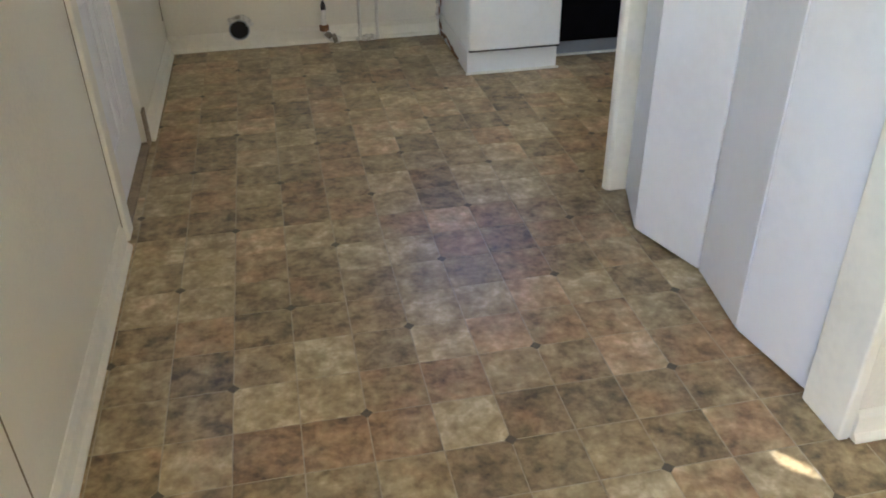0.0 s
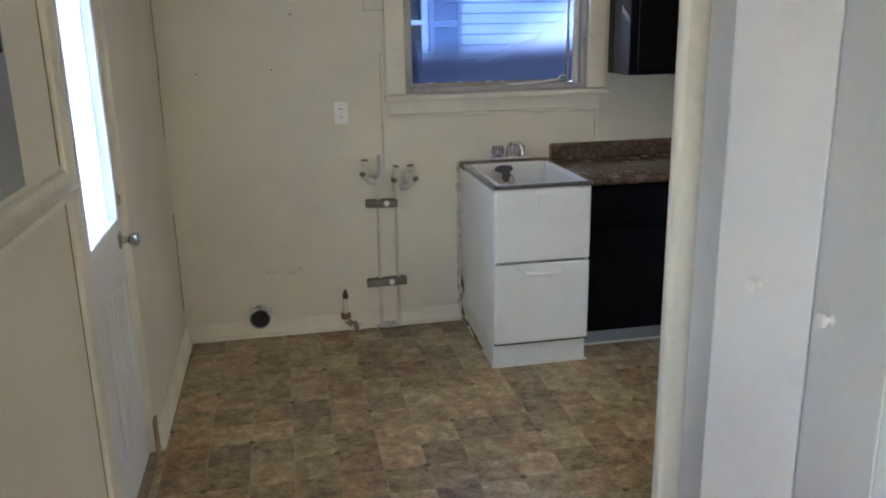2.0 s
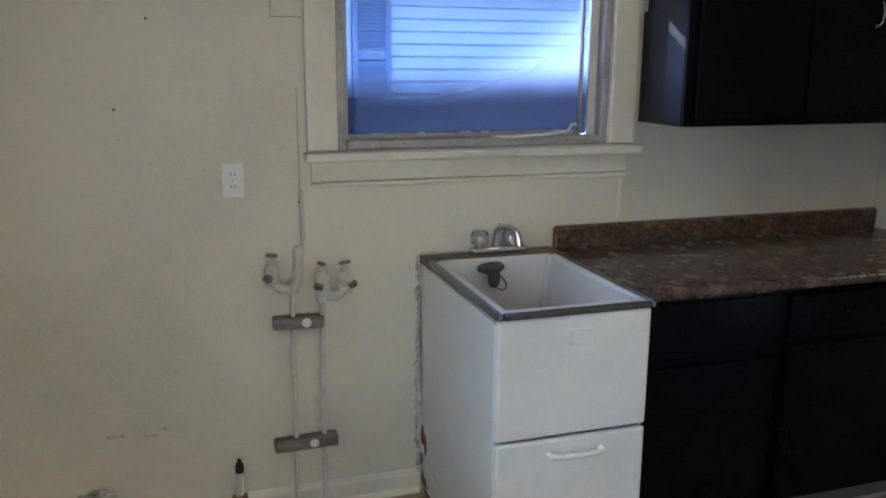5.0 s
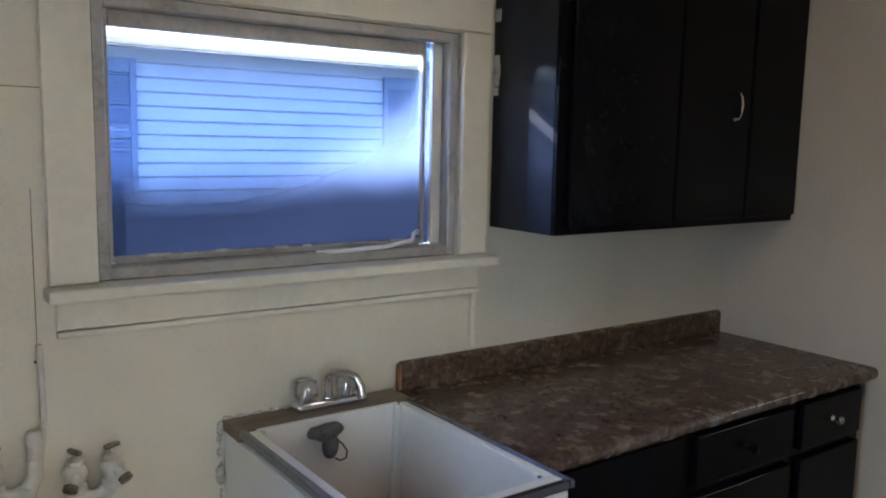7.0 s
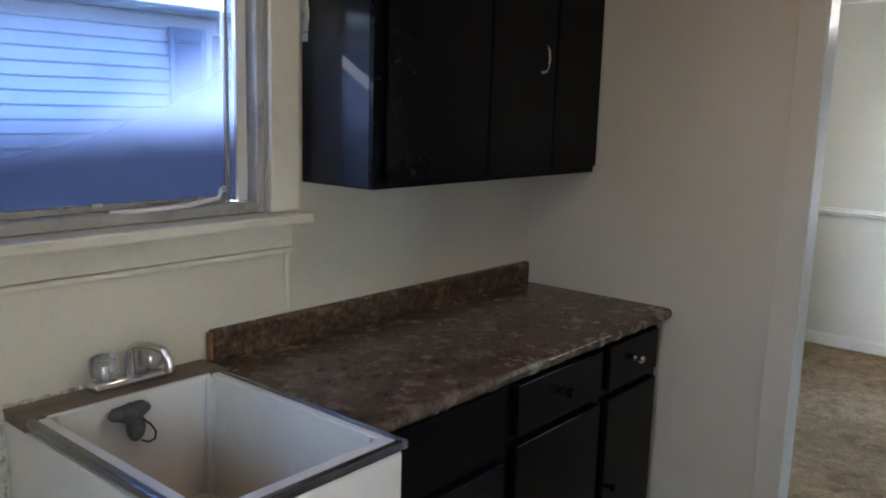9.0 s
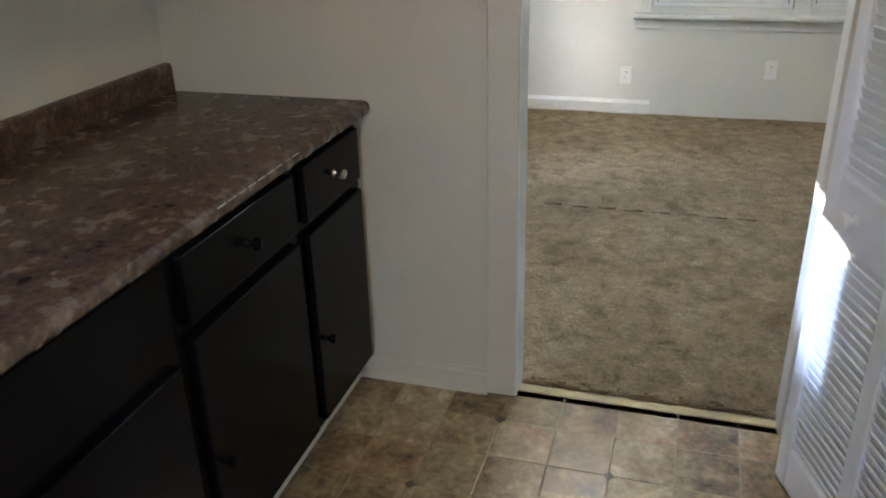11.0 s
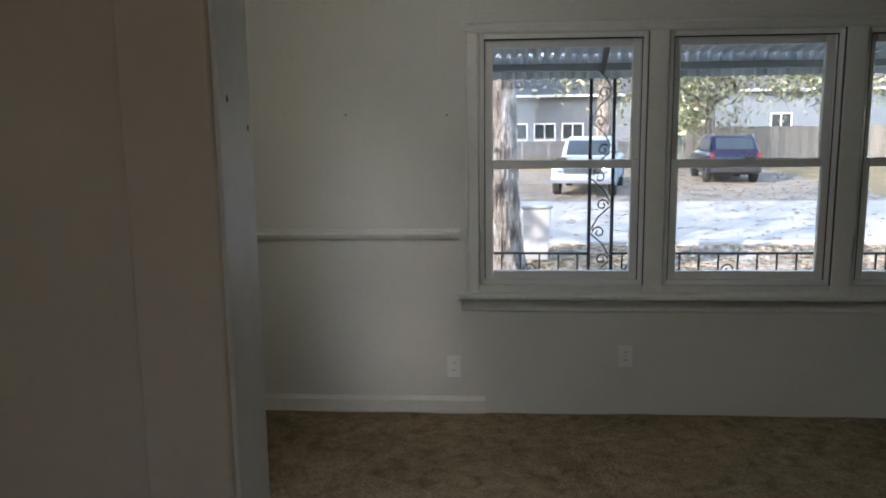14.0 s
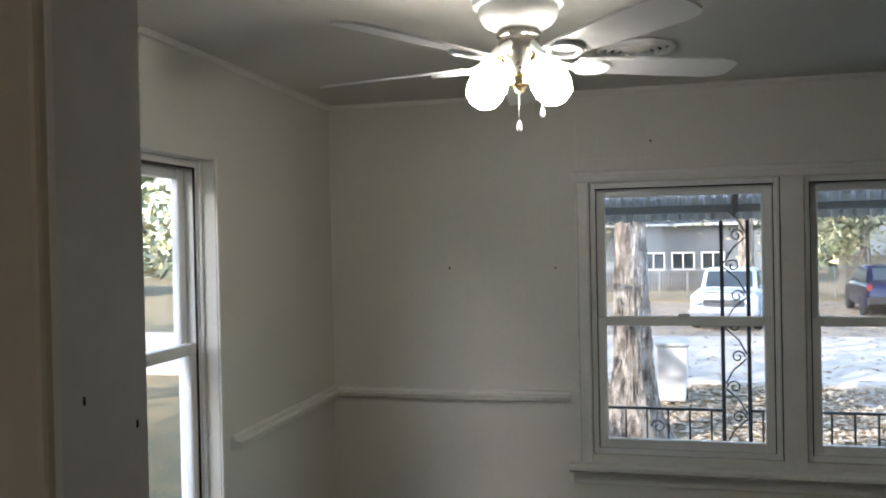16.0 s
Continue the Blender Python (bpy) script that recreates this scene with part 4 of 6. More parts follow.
for x0, x1, y0, y1 in ((1.096, 1.1155, 3.97, 4.62), (1.5675, 1.582, 3.97, 4.62), (1.1155, 1.5675, 3.97, 3.99)):
    part("rim", box(x0, x1, y0, y1, 0.898, 0.918, 0.005, 2), STEELRIM, sk, "worn steel edge trim")
part("deck", box(1.095, 1.6, 4.623, 4.733, 0.885, 0.913, 0.003), WOODDECK, sk, "weathered grey-brown back deck")
for k in range(20):
    low = k < 13
    y = 4.1 + 0.62 * random.random() if low else 4.66 + 0.07 * random.random()
    z = 0.012 + 0.05 * random.random() ** 2 if low else 0.06 + 0.2 * random.random()
    a, b = (0.015 + 0.05 * random.random(), 0.006 + 0.012 * random.random()) if low else (0.01 + 0.014 * random.random(), 0.016 + 0.03 * random.random())
    patch = bmesh.new()
    ring = [(y + a * w * math.cos(q), max(0.001, z + b * w * math.sin(q))) for q, w in [(2 * math.pi * j / 14, 0.75 + 0.5 * random.random()) for j in range(14)]]
    extrude_profile(patch, ring, 0, 1.0982, 1.1008)
    part("rust_patch", patch, RUST, sk, "rust eaten along the foot")
part("front_gap", box(1.104, 1.57, 3.984, 4.0, 0.1245, 0.1318, 0), DARK, sk, "dark gap under the door")
caulk = bmesh.new()
for k in range(75):
    z = 0.06 + 0.85 * k / 75
    if random.random() < 0.2:
        continue
    r = 0.004 + 0.011 * random.random() ** 2
    c = bmesh.ops.create_icosphere(caulk, subdivisions=1, radius=r, matrix=Matrix.Translation((1.092 - 0.004 * random.random(), NY - 0.006, z)) @ Matrix.Diagonal((1, 0.8, 1.6, 1)))
for k in range(30):
    x = 1.1 + 0.17 * random.random()
    bmesh.ops.create_icosphere(caulk, subdivisions=1, radius=0.003 + 0.005 * random.random(), matrix=Matrix.Translation((x, NY - 0.006, 0.915)))
solid("caulk_bead", caulk, CAULK, "crumbling white caulk between sink cabinet and wall", "caulk", "stuff", smooth=True)

fc = thing("faucet", (1.37, 4.68, 0.913), "chrome two-handle faucet with clear acrylic knobs", "faucet")
part("base_plate", box(1.268, 1.478, 4.655, 4.706, 0.913, 0.94, 0.01, 3), CHROME, fc, "", True)
for x in (1.305, 1.425):
    part("handle", lathe(bmesh.new(), [(0.014, 0), (0.016, 0.006), (0.03, 0.01), (0.034, 0.02), (0.033, 0.046), (0.026, 0.055), (0, 0.056)], 10, Matrix.Translation((x, 4.684, 0.94))), ACRYLIC, fc, "clear faceted acrylic knob")
    part("handle_stem", lathe(bmesh.new(), [(0.012, 0), (0.008, 0.02), (0.006, 0.035)], 10, Matrix.Translation((x, 4.684, 0.938))), CHROME, fc, "", True)
part("spout", tube(bmesh.new(), [(1.365, 4.68, 0.935), (1.365, 4.678, 0.975), (1.366, 4.672, 1.0), (1.372, 4.66, 1.013), (1.395, 4.625, 1.014), (1.41, 4.602, 1.006), (1.416, 4.592, 0.985), (1.417, 4.59, 0.955)], [0.015, 0.012, 0.011, 0.011, 0.01, 0.01, 0.011, 0.012], 12), CHROME, fc, "arched chrome spout", True)
st = thing("drain_stopper", (1.31, 4.59, 0.84), "grey rubber drain stopper and strap hung in the basin", "stopper")
sb = bmesh.new()
bmesh.ops.create_icosphere(sb, subdivisions=3, radius=0.04, matrix=Matrix.Translation((1.31, 4.582, 0.885)) @ Matrix.Diagonal((1.25, 0.6, 0.55, 1)))
for v in sb.verts:
    v.co += v.normal * 0.008 * noise.noise(v.co * 45)
part("plug", sb, RUBBER, st, "", True)
sb = bmesh.new()
bmesh.ops.create_icosphere(sb, subdivisions=3, radius=0.03, matrix=Matrix.Translation((1.322, 4.58, 0.848)) @ Matrix.Diagonal((0.75, 0.6, 1.2, 1)))
part("strap", sb, RUBBER, st, "", True)
part("chain_loop", tube(bmesh.new(), [(1.332, 4.572, 0.868), (1.35, 4.566, 0.85), (1.362, 4.564, 0.83), (1.36, 4.565, 0.812), (1.345, 4.567, 0.807), (1.33, 4.572, 0.815)], 0.0025, 6), IRON, st, "", True)


def drop_front(par, x0, x1, z0, z1, name, y=4.13):
    """Overlay front with a thin raised edge."""
    f = part(name, box(x0, x1, y - 0.018, y, z0, z1, 0.004, 2), BLACK, par)
    return f


def base_unit(x0, x1, drawer_front, knob_mat, label):
    u = thing("base_cabinet", ((x0 + x1) / 2, 4.43, 0), label, "cabinet", "black base cabinets")
    part("body", box(x0, x1, 4.13, 4.733, 0.095, 0.864, 0.002), BLACK, u)
    part("kick_board", box(x0, x1, 4.185, 4.2, 0.0, 0.094, 0.001), GREYSTEEL, u, "pale grey kick board")
    d = drop_front(u, x0 + 0.025, x1 - 0.022, 0.115, 0.64 if not drawer_front else 0.668, "door")
    round_knob(d, (x0 + 0.055, 4.112, 0.36), (0, -1, 0), BLACK, 0.012)
    if drawer_front:
        w = drop_front(u, x0 + 0.025, x1 - 0.022, 0.698, 0.845, "drawer")
        round_knob(w, ((x0 + x1) / 2, 4.112, 0.772), (0, -1, 0), knob_mat, 0.014)
    else:
        part("apron_panel", box(x0 + 0.02, x1 - 0.02, 4.124, 4.1295, 0.665, 0.85, 0.003), BLACK, u)
    return u


base_unit(1.603, 2.155, False, BLACK, "glossy black cabinet under the worktop end beside the sink")
base_unit(2.156, 2.668, True, BLACK, "glossy black base cabinet with drawer and door")
base_unit(2.669, 3.062, True, NICKEL, "narrow black base cabinet with a bright drawer knob")
structure("trim_kick_moulding", box(1.6, 3.085, 4.172, 4.184, 0.0, 0.014, 0.005, 2), TRIM, "white quarter-round along the cabinet foot", "trim")
wt = thing("worktop", (2.34, 4.42, 0.865), "brown granite-look laminate worktop with a rounded edge", "worktop")
part("top", extrude_profile(bmesh.new(), [(4.733, 0.865), (4.112, 0.865), (4.102, 0.868), (4.095, 0.878), (4.095, 0.892), (4.101, 0.902), (4.112, 0.9055), (4.733, 0.9055)], 0, 1.585, 3.096), LAMINATE, wt, "", True)
part("backsplash", extrude_profile(bmesh.new(), [(4.733, 0.906), (4.712, 0.906), (4.712, 0.978), (4.717, 0.986), (4.733, 0.988)], 0, 1.622, 3.098), LAMINATE, wt)
part("rotted_end", box(1.612, 1.6215, 4.711, 4.733, 0.906, 0.984, 0.003), RUST, wt, "bare rotted brown end")
# pale dashes paint the thin sun highlight along the front edge
glint = bmesh.new()
for k in range(9):
    x = 2.3 + 0.04 * k
    block(glint, x, x + 0.03, 4.0935, 4.0955, 0.895, 0.8975)
part("edge_glint", glint, CAULK, wt, "pale line painted as a sun highlight on the edge")

uc = thing("wall_cabinet", (2.52, 4.59, 1.365), "glossy black three-door wall cabinet, chipped at the side", "cabinet")
part("body", box(1.942, 3.098, 4.462, 4.733, 1.365, 2.18, 0.002), GLOSSBLACK, uc)
for x0, x1 in ((1.942, 1.99), (2.4, 2.45), (2.765, 2.81), (3.07, 3.098)):
    part("stile", box(x0, x1, 4.448, 4.462, 1.365, 2.18, 0.002), BLACK, uc)
for z0, z1 in ((1.365, 1.405), (2.15, 2.18)):
    for x0, x1 in ((1.99, 2.4), (2.45, 2.765), (2.81, 3.07)):
        part("rail", box(x0, x1, 4.448, 4.462, z0, z1, 0.002), BLACK, uc)
for x0, x1, h in ((1.978, 2.42, None), (2.43, 2.782, 2.7), (2.795, 3.085, None)):
    d = part("door", box(x0, x1, 4.429, 4.447, 1.388, 2.165, 0.005, 2), BLACK, uc)
    if h:
        part("handle", tube(bmesh.new(), [(h, 4.429, 1.708), (h, 4.412, 1.711), (h + 0.005, 4.408, 1.725), (h + 0.007, 4.406, 1.752), (h + 0.005, 4.408, 1.778), (h, 4.412, 1.792), (h, 4.429, 1.795)], [0.005, 0.003, 0.003, 0.0035, 0.003, 0.003, 0.005], 8), NICKEL, d, "small bright metal pull", True)
for z, r in ((1.99, 0.012), (1.86, 0.01), (1.83, 0.014), (1.8, 0.01), (1.77, 0.008)):
    part("chipped_paint", box(1.9395, 1.942, 4.715 - r, 4.73, z - r * 1.6, z + r * 1.4, 0.0005), CAULK, uc, "pale chips along the back edge")


def outlet(name, place, way, label, mat=PLASTIC, sockets=True):
    """A cover plate with two sockets on a wall face; way: 'n' (faces -y), 'e' (faces -x)."""
    t = thing(name, place, label, "outlet")
    m = Matrix.Translation(place) @ (Matrix() if way == "n" else Matrix.Rotation(radians(-90), 4, "Z"))

    def put(nm, bm, mt, par, lab=""):
        bmesh.ops.transform(bm, matrix=m, verts=bm.verts[:])
        return part(nm, bm, mt, par, lab)
    pl = put("cover_plate", box(-0.035, 0.035, -0.006, 0.0, -0.057, 0.057, 0.003, 2), mat, t)
    for z in (-0.02, 0.02):
        s = put("socket", box(-0.016, 0.016, -0.0085, -0.006, z - 0.014, z + 0.014, 0.002), mat, pl)
        for x in (-0.006, 0.006):
            put("slot", box(x - 0.0013, x + 0.0013, -0.009, -0.0084, z - 0.003, z + 0.006, 0), DARK, pl)
    put("screw", lathe(bmesh.new(), [(0.003, 0), (0.002, 0.001)], 8, Matrix.Translation((0, -0.006, 0)) @ Matrix.Rotation(radians(90), 4, "X")), NICKEL, pl)
    return t


outlet("wall_outlet", (0.47, NY, 1.2), "n", "white double outlet on the cream kitchen wall")
outlet("wall_outlet", (FX, 3.655, 0.257), "e", "white double outlet low on the front wall")
outlet("wall_outlet", (FX, 2.777, 0.32), "e", "white double outlet under the front windows")
outlet("wall_outlet", (5.635, LN, 0.27), "n", "white double outlet on the side wall")
cb = bmesh.new()
lathe(cb, [(0.012, 0), (0.012, 0.003)], 12, Matrix.Translation((5.846, LN, 0.52)) @ Matrix.Rotation(radians(90), 4, "X"))
tube(cb, [(5.846, LN - 0.004, 0.515), (5.85, LN - 0.006, 0.48), (5.83, LN - 0.005, 0.45)], 0.003, 6)
solid("cable_hole", cb, DARK, "dark cable hole in the side wall", "cable hole")

ep = thing("breaker_panel", (WX, 2.17, 1.6), "grey steel breaker panel on the wall", "breaker panel")
part("cover", box(WX, WX + 0.012, 1.99, 2.355, 1.31, 1.95, 0.004, 2), GREYSTEEL, ep)
part("panel_door", box(WX + 0.012, WX + 0.018, 2.03, 2.315, 1.36, 1.9, 0.003), GREYSTEEL, ep)
part("latch", box(WX + 0.018, WX + 0.023, 2.29, 2.305, 1.6, 1.64, 0.002), DARK, ep)


# pipes and valves for the washer
def washer_pipe(x, label, branches, dz):
    p = thing("washer_pipe", (x, NY - 0.02, 0), label, "pipe", "washer supply pipes")
    part("riser", tube(bmesh.new(), [(x - 0.008, NY - 0.022, 0.0), (x - 0.004, NY - 0.022, 0.4), (x, NY - 0.022, 0.84 + dz)], 0.0095, 10), PIPE, p, "", True)
    b0, b1 = branches
    arm = [(b0, 0.0), (b0, -0.04), (b0 + 0.012, -0.066), (b0 + 0.03, -0.078), (b1 - 0.03, -0.078), (b1 - 0.012, -0.066), (b1, -0.04), (b1, 0.0)]
    part("yoke", tube(bmesh.new(), [(x + u, NY - 0.03, 0.912 + dz + v) for u, v in arm], [0.018, 0.0175, 0.0185, 0.0185, 0.0185, 0.0185, 0.0175, 0.018], 12), PIPE, p, "", True)
    part("tee", lathe(bmesh.new(), [(0.017, -0.022), (0.021, -0.02), (0.021, 0.012), (0.016, 0.014)], 8, Matrix.Translation((x, NY - 0.03, 0.838 + dz))), PIPE, p)
    return p


def washer_valve(p, x, z, turn):
    """Hose valve: turned body, hexagonal bonnet, bent outlet with a threaded collar, small bar handle."""
    m = Matrix.Translation((x, NY - 0.03, z))
    v = part("valve", lathe(bmesh.new(), [(0.018, -0.052), (0.025, -0.047), (0.025, -0.03), (0.02, -0.026), (0.023, -0.01), (0.027, 0.0), (0.023, 0.013), (0.015, 0.019)], 14, m), PIPE, p, "old painted valve", True)
    part("bonnet", lathe(bmesh.new(), [(0.017, 0.017), (0.019, 0.02), (0.019, 0.03), (0.012, 0.034), (0.007, 0.036), (0.006, 0.05)], 6, m), PIPE, v)
    h = box(-0.021, 0.021, -0.007, 0.007, 0.044, 0.056, 0.005, 2)
    bmesh.ops.transform(h, matrix=m @ Matrix.Rotation(radians(turn), 4, "Z"), verts=h.verts[:])
    part("valve_handle", h, OLDBRASS, v, "small dull brass bar handle")
    s = -1 if turn < 0 else 1
    end = (x + s * 0.016, NY - 0.068, z - 0.014)
    part("spigot", tube(bmesh.new(), [(x, NY - 0.035, z - 0.002), (x + s * 0.008, NY - 0.054, z - 0.003), end], [0.013, 0.0125, 0.012], 10), PIPE, v, "", True)
    q = Vector((0, 0, 1)).rotation_difference(Vector((s * 0.35, -0.6, -0.6)).normalized()).to_matrix().to_4x4()
    part("thread_collar", lathe(bmesh.new(), [(0.012, -0.002), (0.016, 0.0), (0.016, 0.004), (0.014, 0.006), (0.016, 0.008), (0.016, 0.012), (0.011, 0.014)], 12, Matrix.Translation(end) @ q), OLDBRASS, v, "dull brass hose thread", True)


for x, bx, z, turns in ((0.645, (-0.065, 0.02), 0.0, (-30, None)), (0.745, (0.0, 0.08), -0.04, (-65, 25))):
    p = washer_pipe(x, "painted washer supply pipe with a yoke of valves", bx, z)
    for b, turn in zip(bx, turns):
        if turn is None:
            part("capped_stub", lathe(bmesh.new(), [(0.015, -0.02), (0.016, 0.03), (0.018, 0.034), (0.018, 0.056), (0.012, 0.064), (0, 0.066)], 12, Matrix.Translation((x + b, NY - 0.03, 0.912 + z))), PIPE, p, "white capped pipe end", True)
        else:
            washer_valve(p, x + b, 0.9 + z, turn)
solid("conduit", tube(bmesh.new(), [(0.675, NY - 0.01, 0.85), (0.69, NY - 0.01, 1.0), (0.686, NY - 0.01, 1.16)], 0.007, 8), PIPE, "thin painted conduit up the wall", "conduit", smooth=True)
for z, x0, x1, tilt in ((0.712, 0.575, 0.748, 2), (0.267, 0.565, 0.785, -1)):
    s = thing("pipe_strap", ((x0 + x1) / 2, NY, z), "dirty wooden strap across the washer pipes", "strap", "pipe straps")
    bm = box(x0, x1, NY - 0.046, NY - 0.0005, z - 0.021, z + 0.02, 0.006, 2)
    for v in bm.verts:
        v.co.z += 0.006 * noise.noise(v.co * 40)
    bmesh.ops.rotate(bm, cent=((x0 + x1) / 2, NY, z), matrix=Matrix.Rotation(radians(tilt), 3, "Y"), verts=bm.verts[:])
    part("board", bm, STRAP, s)
    part("washer", lathe(bmesh.new(), [(0.016, 0), (0.016, 0.002), (0.006, 0.004), (0, 0.006)], 14, Matrix.Translation(((x0 + x1) / 2 + 0.025, NY - 0.046, z)) @ Matrix.Rotation(radians(90), 4, "X")), PLASTIC, s, "pale round washer")
gs = thing("gas_stub", (0.47, NY - 0.04, 0), "short stub of gas pipe with a black cap", "pipe")
part("pipe", tube(bmesh.new(), [(0.52, NY - 0.035, 0.012), (0.47, NY - 0.035, 0.03), (0.445, NY - 0.035, 0.05), (0.436, NY - 0.035, 0.09), (0.44, NY - 0.035, 0.19)], [0.022, 0.019, 0.02, 0.016, 0.015], 10), PIPE, gs, "", True)
part("fitting", lathe(bmesh.new(), [(0.022, -0.018), (0.026, -0.016), (0.026, 0.014), (0.022, 0.016)], 6, Matrix.Translation((0.437, NY - 0.035, 0.09))), RUST, gs)
for x, z, tilt in ((0.456, 0.05, 40), (0.492, 0.026, 70)):
    part("elbow", lathe(bmesh.new(), [(0.021, -0.014), (0.027, -0.012), (0.027, 0.01), (0.021, 0.013)], 8, Matrix.Translation((x, NY - 0.036, z)) @ Matrix.Rotation(radians(tilt), 4, "Y")), OLDBRASS, gs, "dull pipe elbow")
part("cap", lathe(bmesh.new(), [(0.014, 0), (0.014, 0.03), (0.008, 0.045), (0.005, 0.055)], 10, Matrix.Translation((0.44, NY - 0.035, 0.185))), DARK, gs, "black cap", True)
for x, z, r in ((0.68, 0.012, 0.022), (0.7, 0.015, 0.02), (0.66, 0.01, 0.018), (0.72, 0.012, 0.016), (0.51, 0.01, 0.016), (0.62, 0.01, 0.012)):
    lump = bmesh.new()
    bmesh.ops.create_icosphere(lump, subdivisions=2, radius=r, matrix=Matrix.Translation((x, NY - 0.03, z)))
    for v in lump.verts:
        v.co += v.normal * r * 0.35 * noise.noise(v.co * 70)
    solid("filler_lump", lump, CAULK, "lump of old filler where the pipes meet the floor", "filler", smooth=True, group="filler lumps")
vh = thing("dryer_vent", (-0.028, NY, 0.108), "open round dryer vent hole with torn flashing", "vent")
Rx = Matrix.Translation((-0.028, NY - 0.0142, 0.105)) @ Matrix.Rotation(radians(90), 4, "X")
part("hole", lathe(bmesh.new(), [(0.05, 0), (0.05, 0.002)], 24, Rx), DARK, vh, "dark hole")
part("collar", tube(bmesh.new(), [(-0.028 + 0.053 * math.cos(a), NY - 0.018, 0.105 + 0.053 * math.sin(a)) for a in [math.pi * k / 12 for k in range(24)]], 0.004, 6, True), GREYSTEEL, vh, "", True)
fl = bmesh.new()
for k in range(16):
    a = math.pi * (0.1 + 0.8 * k / 16)
    x, z = -0.028 + 0.062 * math.cos(a), 0.11 + 0.062 * math.sin(a)
    bmesh.ops.create_icosphere(fl, subdivisions=1, radius=0.008 + 0.012 * random.random(), matrix=Matrix.Translation((x + 0.016 * random.random(), NY - 0.016, z + 0.01 * random.random())) @ Matrix.Diagonal((1.4, 0.6, 0.8, 1)))
part("torn_flashing", fl, CAULK, vh, "torn white flashing")
peel = bmesh.new()
for x, z, r in ((0.05, 0.36, 0.03), (0.16, 0.35, 0.018), (0.2, 0.37, 0.012)):
    block(peel, x - r, x + r, NY - 0.0018, NY, z - 0.006, z + 0.008, 0.0008)
structure("trim_peeling_paint", peel, CAULK, "small flakes of peeling paint", "trim")

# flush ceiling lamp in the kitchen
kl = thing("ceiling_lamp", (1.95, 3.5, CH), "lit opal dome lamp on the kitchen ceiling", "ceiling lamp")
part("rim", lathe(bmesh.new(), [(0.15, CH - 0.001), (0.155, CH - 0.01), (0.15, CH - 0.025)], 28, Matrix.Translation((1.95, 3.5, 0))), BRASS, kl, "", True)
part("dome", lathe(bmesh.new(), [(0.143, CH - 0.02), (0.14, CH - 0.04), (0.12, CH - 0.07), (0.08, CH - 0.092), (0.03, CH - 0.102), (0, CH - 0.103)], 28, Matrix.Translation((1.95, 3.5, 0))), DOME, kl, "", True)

# ---- living room: ceiling fan and vent ----
FC = Vector((4.83, 3.608, 0))
fan = thing("ceiling_fan", (FC.x, FC.y, CH), "white five-blade ceiling fan with lit glass shades", "ceiling fan")


def round_part(name, prof, mat, label="", n=32):
    return part(name, lathe(bmesh.new(), prof, n, Matrix.Translation(FC)), mat, fan, label, True)


round_part("canopy", [(0.10, CH), (0.126, CH - 0.004), (0.13, 2.342), (0.13, 2.33), (0.12, 2.326), (0.124, 2.318), (0.122, 2.31), (0.108, 2.306)], VINYLW)
round_part("motor_housing", [(0.106, 2.307), (0.108, 2.295), (0.104, 2.28), (0.092, 2.262), (0.07, 2.25), (0.05, 2.246)], VINYLW)
round_part("switch_cup", [(0.052, 2.247), (0.05, 2.235), (0.056, 2.22), (0.056, 2.19), (0.05, 2.165), (0.035, 2.135), (0.028, 2.125)], NICKEL, "pale metal switch cup")
round_part("brass_ring", [(0.056, 2.24), (0.06, 2.236), (0.06, 2.228), (0.056, 2.224)], NICKEL)
round_part("light_hub", [(0.028, 2.128), (0.034, 2.118), (0.03, 2.1), (0.018, 2.092), (0.012, 2.08), (0.0, 2.078)], BRASS, "brass light hub")
view = math.atan2(0.231, 0.973)
for k in range(5):
    a = view + radians(72 * k - 7.5)
    R = Matrix.Translation((FC.x, FC.y, 2.158)) @ Matrix.Rotation(a, 4, "Z")
    bm = bmesh.new()
    prof = [(0.16, 0.038), (0.24, 0.047), (0.42, 0.057), (0.56, 0.06), (0.6, 0.053), (0.618, 0.036), (0.623, 0.014)]
    outl = [(u, v) for u, v in prof] + [(u, -v) for u, v in prof[::-1]]
    extrude_profile(bm, outl, 2, -0.003, 0.003)
    bmesh.ops.transform(bm, matrix=R @ Matrix.Rotation(radians(-12), 4, "X"), verts=bm.verts[:])
    blade = part("blade", bm, VINYLW, fan)
    bm = bmesh.new()
    tube(bm, [(0.05, 0, 0.045), (0.085, 0, 0.02), (0.12, 0, 0.0), (0.155, 0, -0.008)], [0.012, 0.011, 0.009, 0.009], 8)
    tube(bm, [(0.205 + 0.05 * math.cos(q), 0.036 * math.sin(q), -0.006) for q in [2 * math.pi * j / 20 for j in range(20)]], 0.008, 6, True)
    bmesh.ops.transform(bm, matrix=R @ Matrix.Rotation(radians(-12), 4, "X"), verts=bm.verts[:])
    part("blade_iron", bm, VINYLW, blade, "white looped bracket", True)
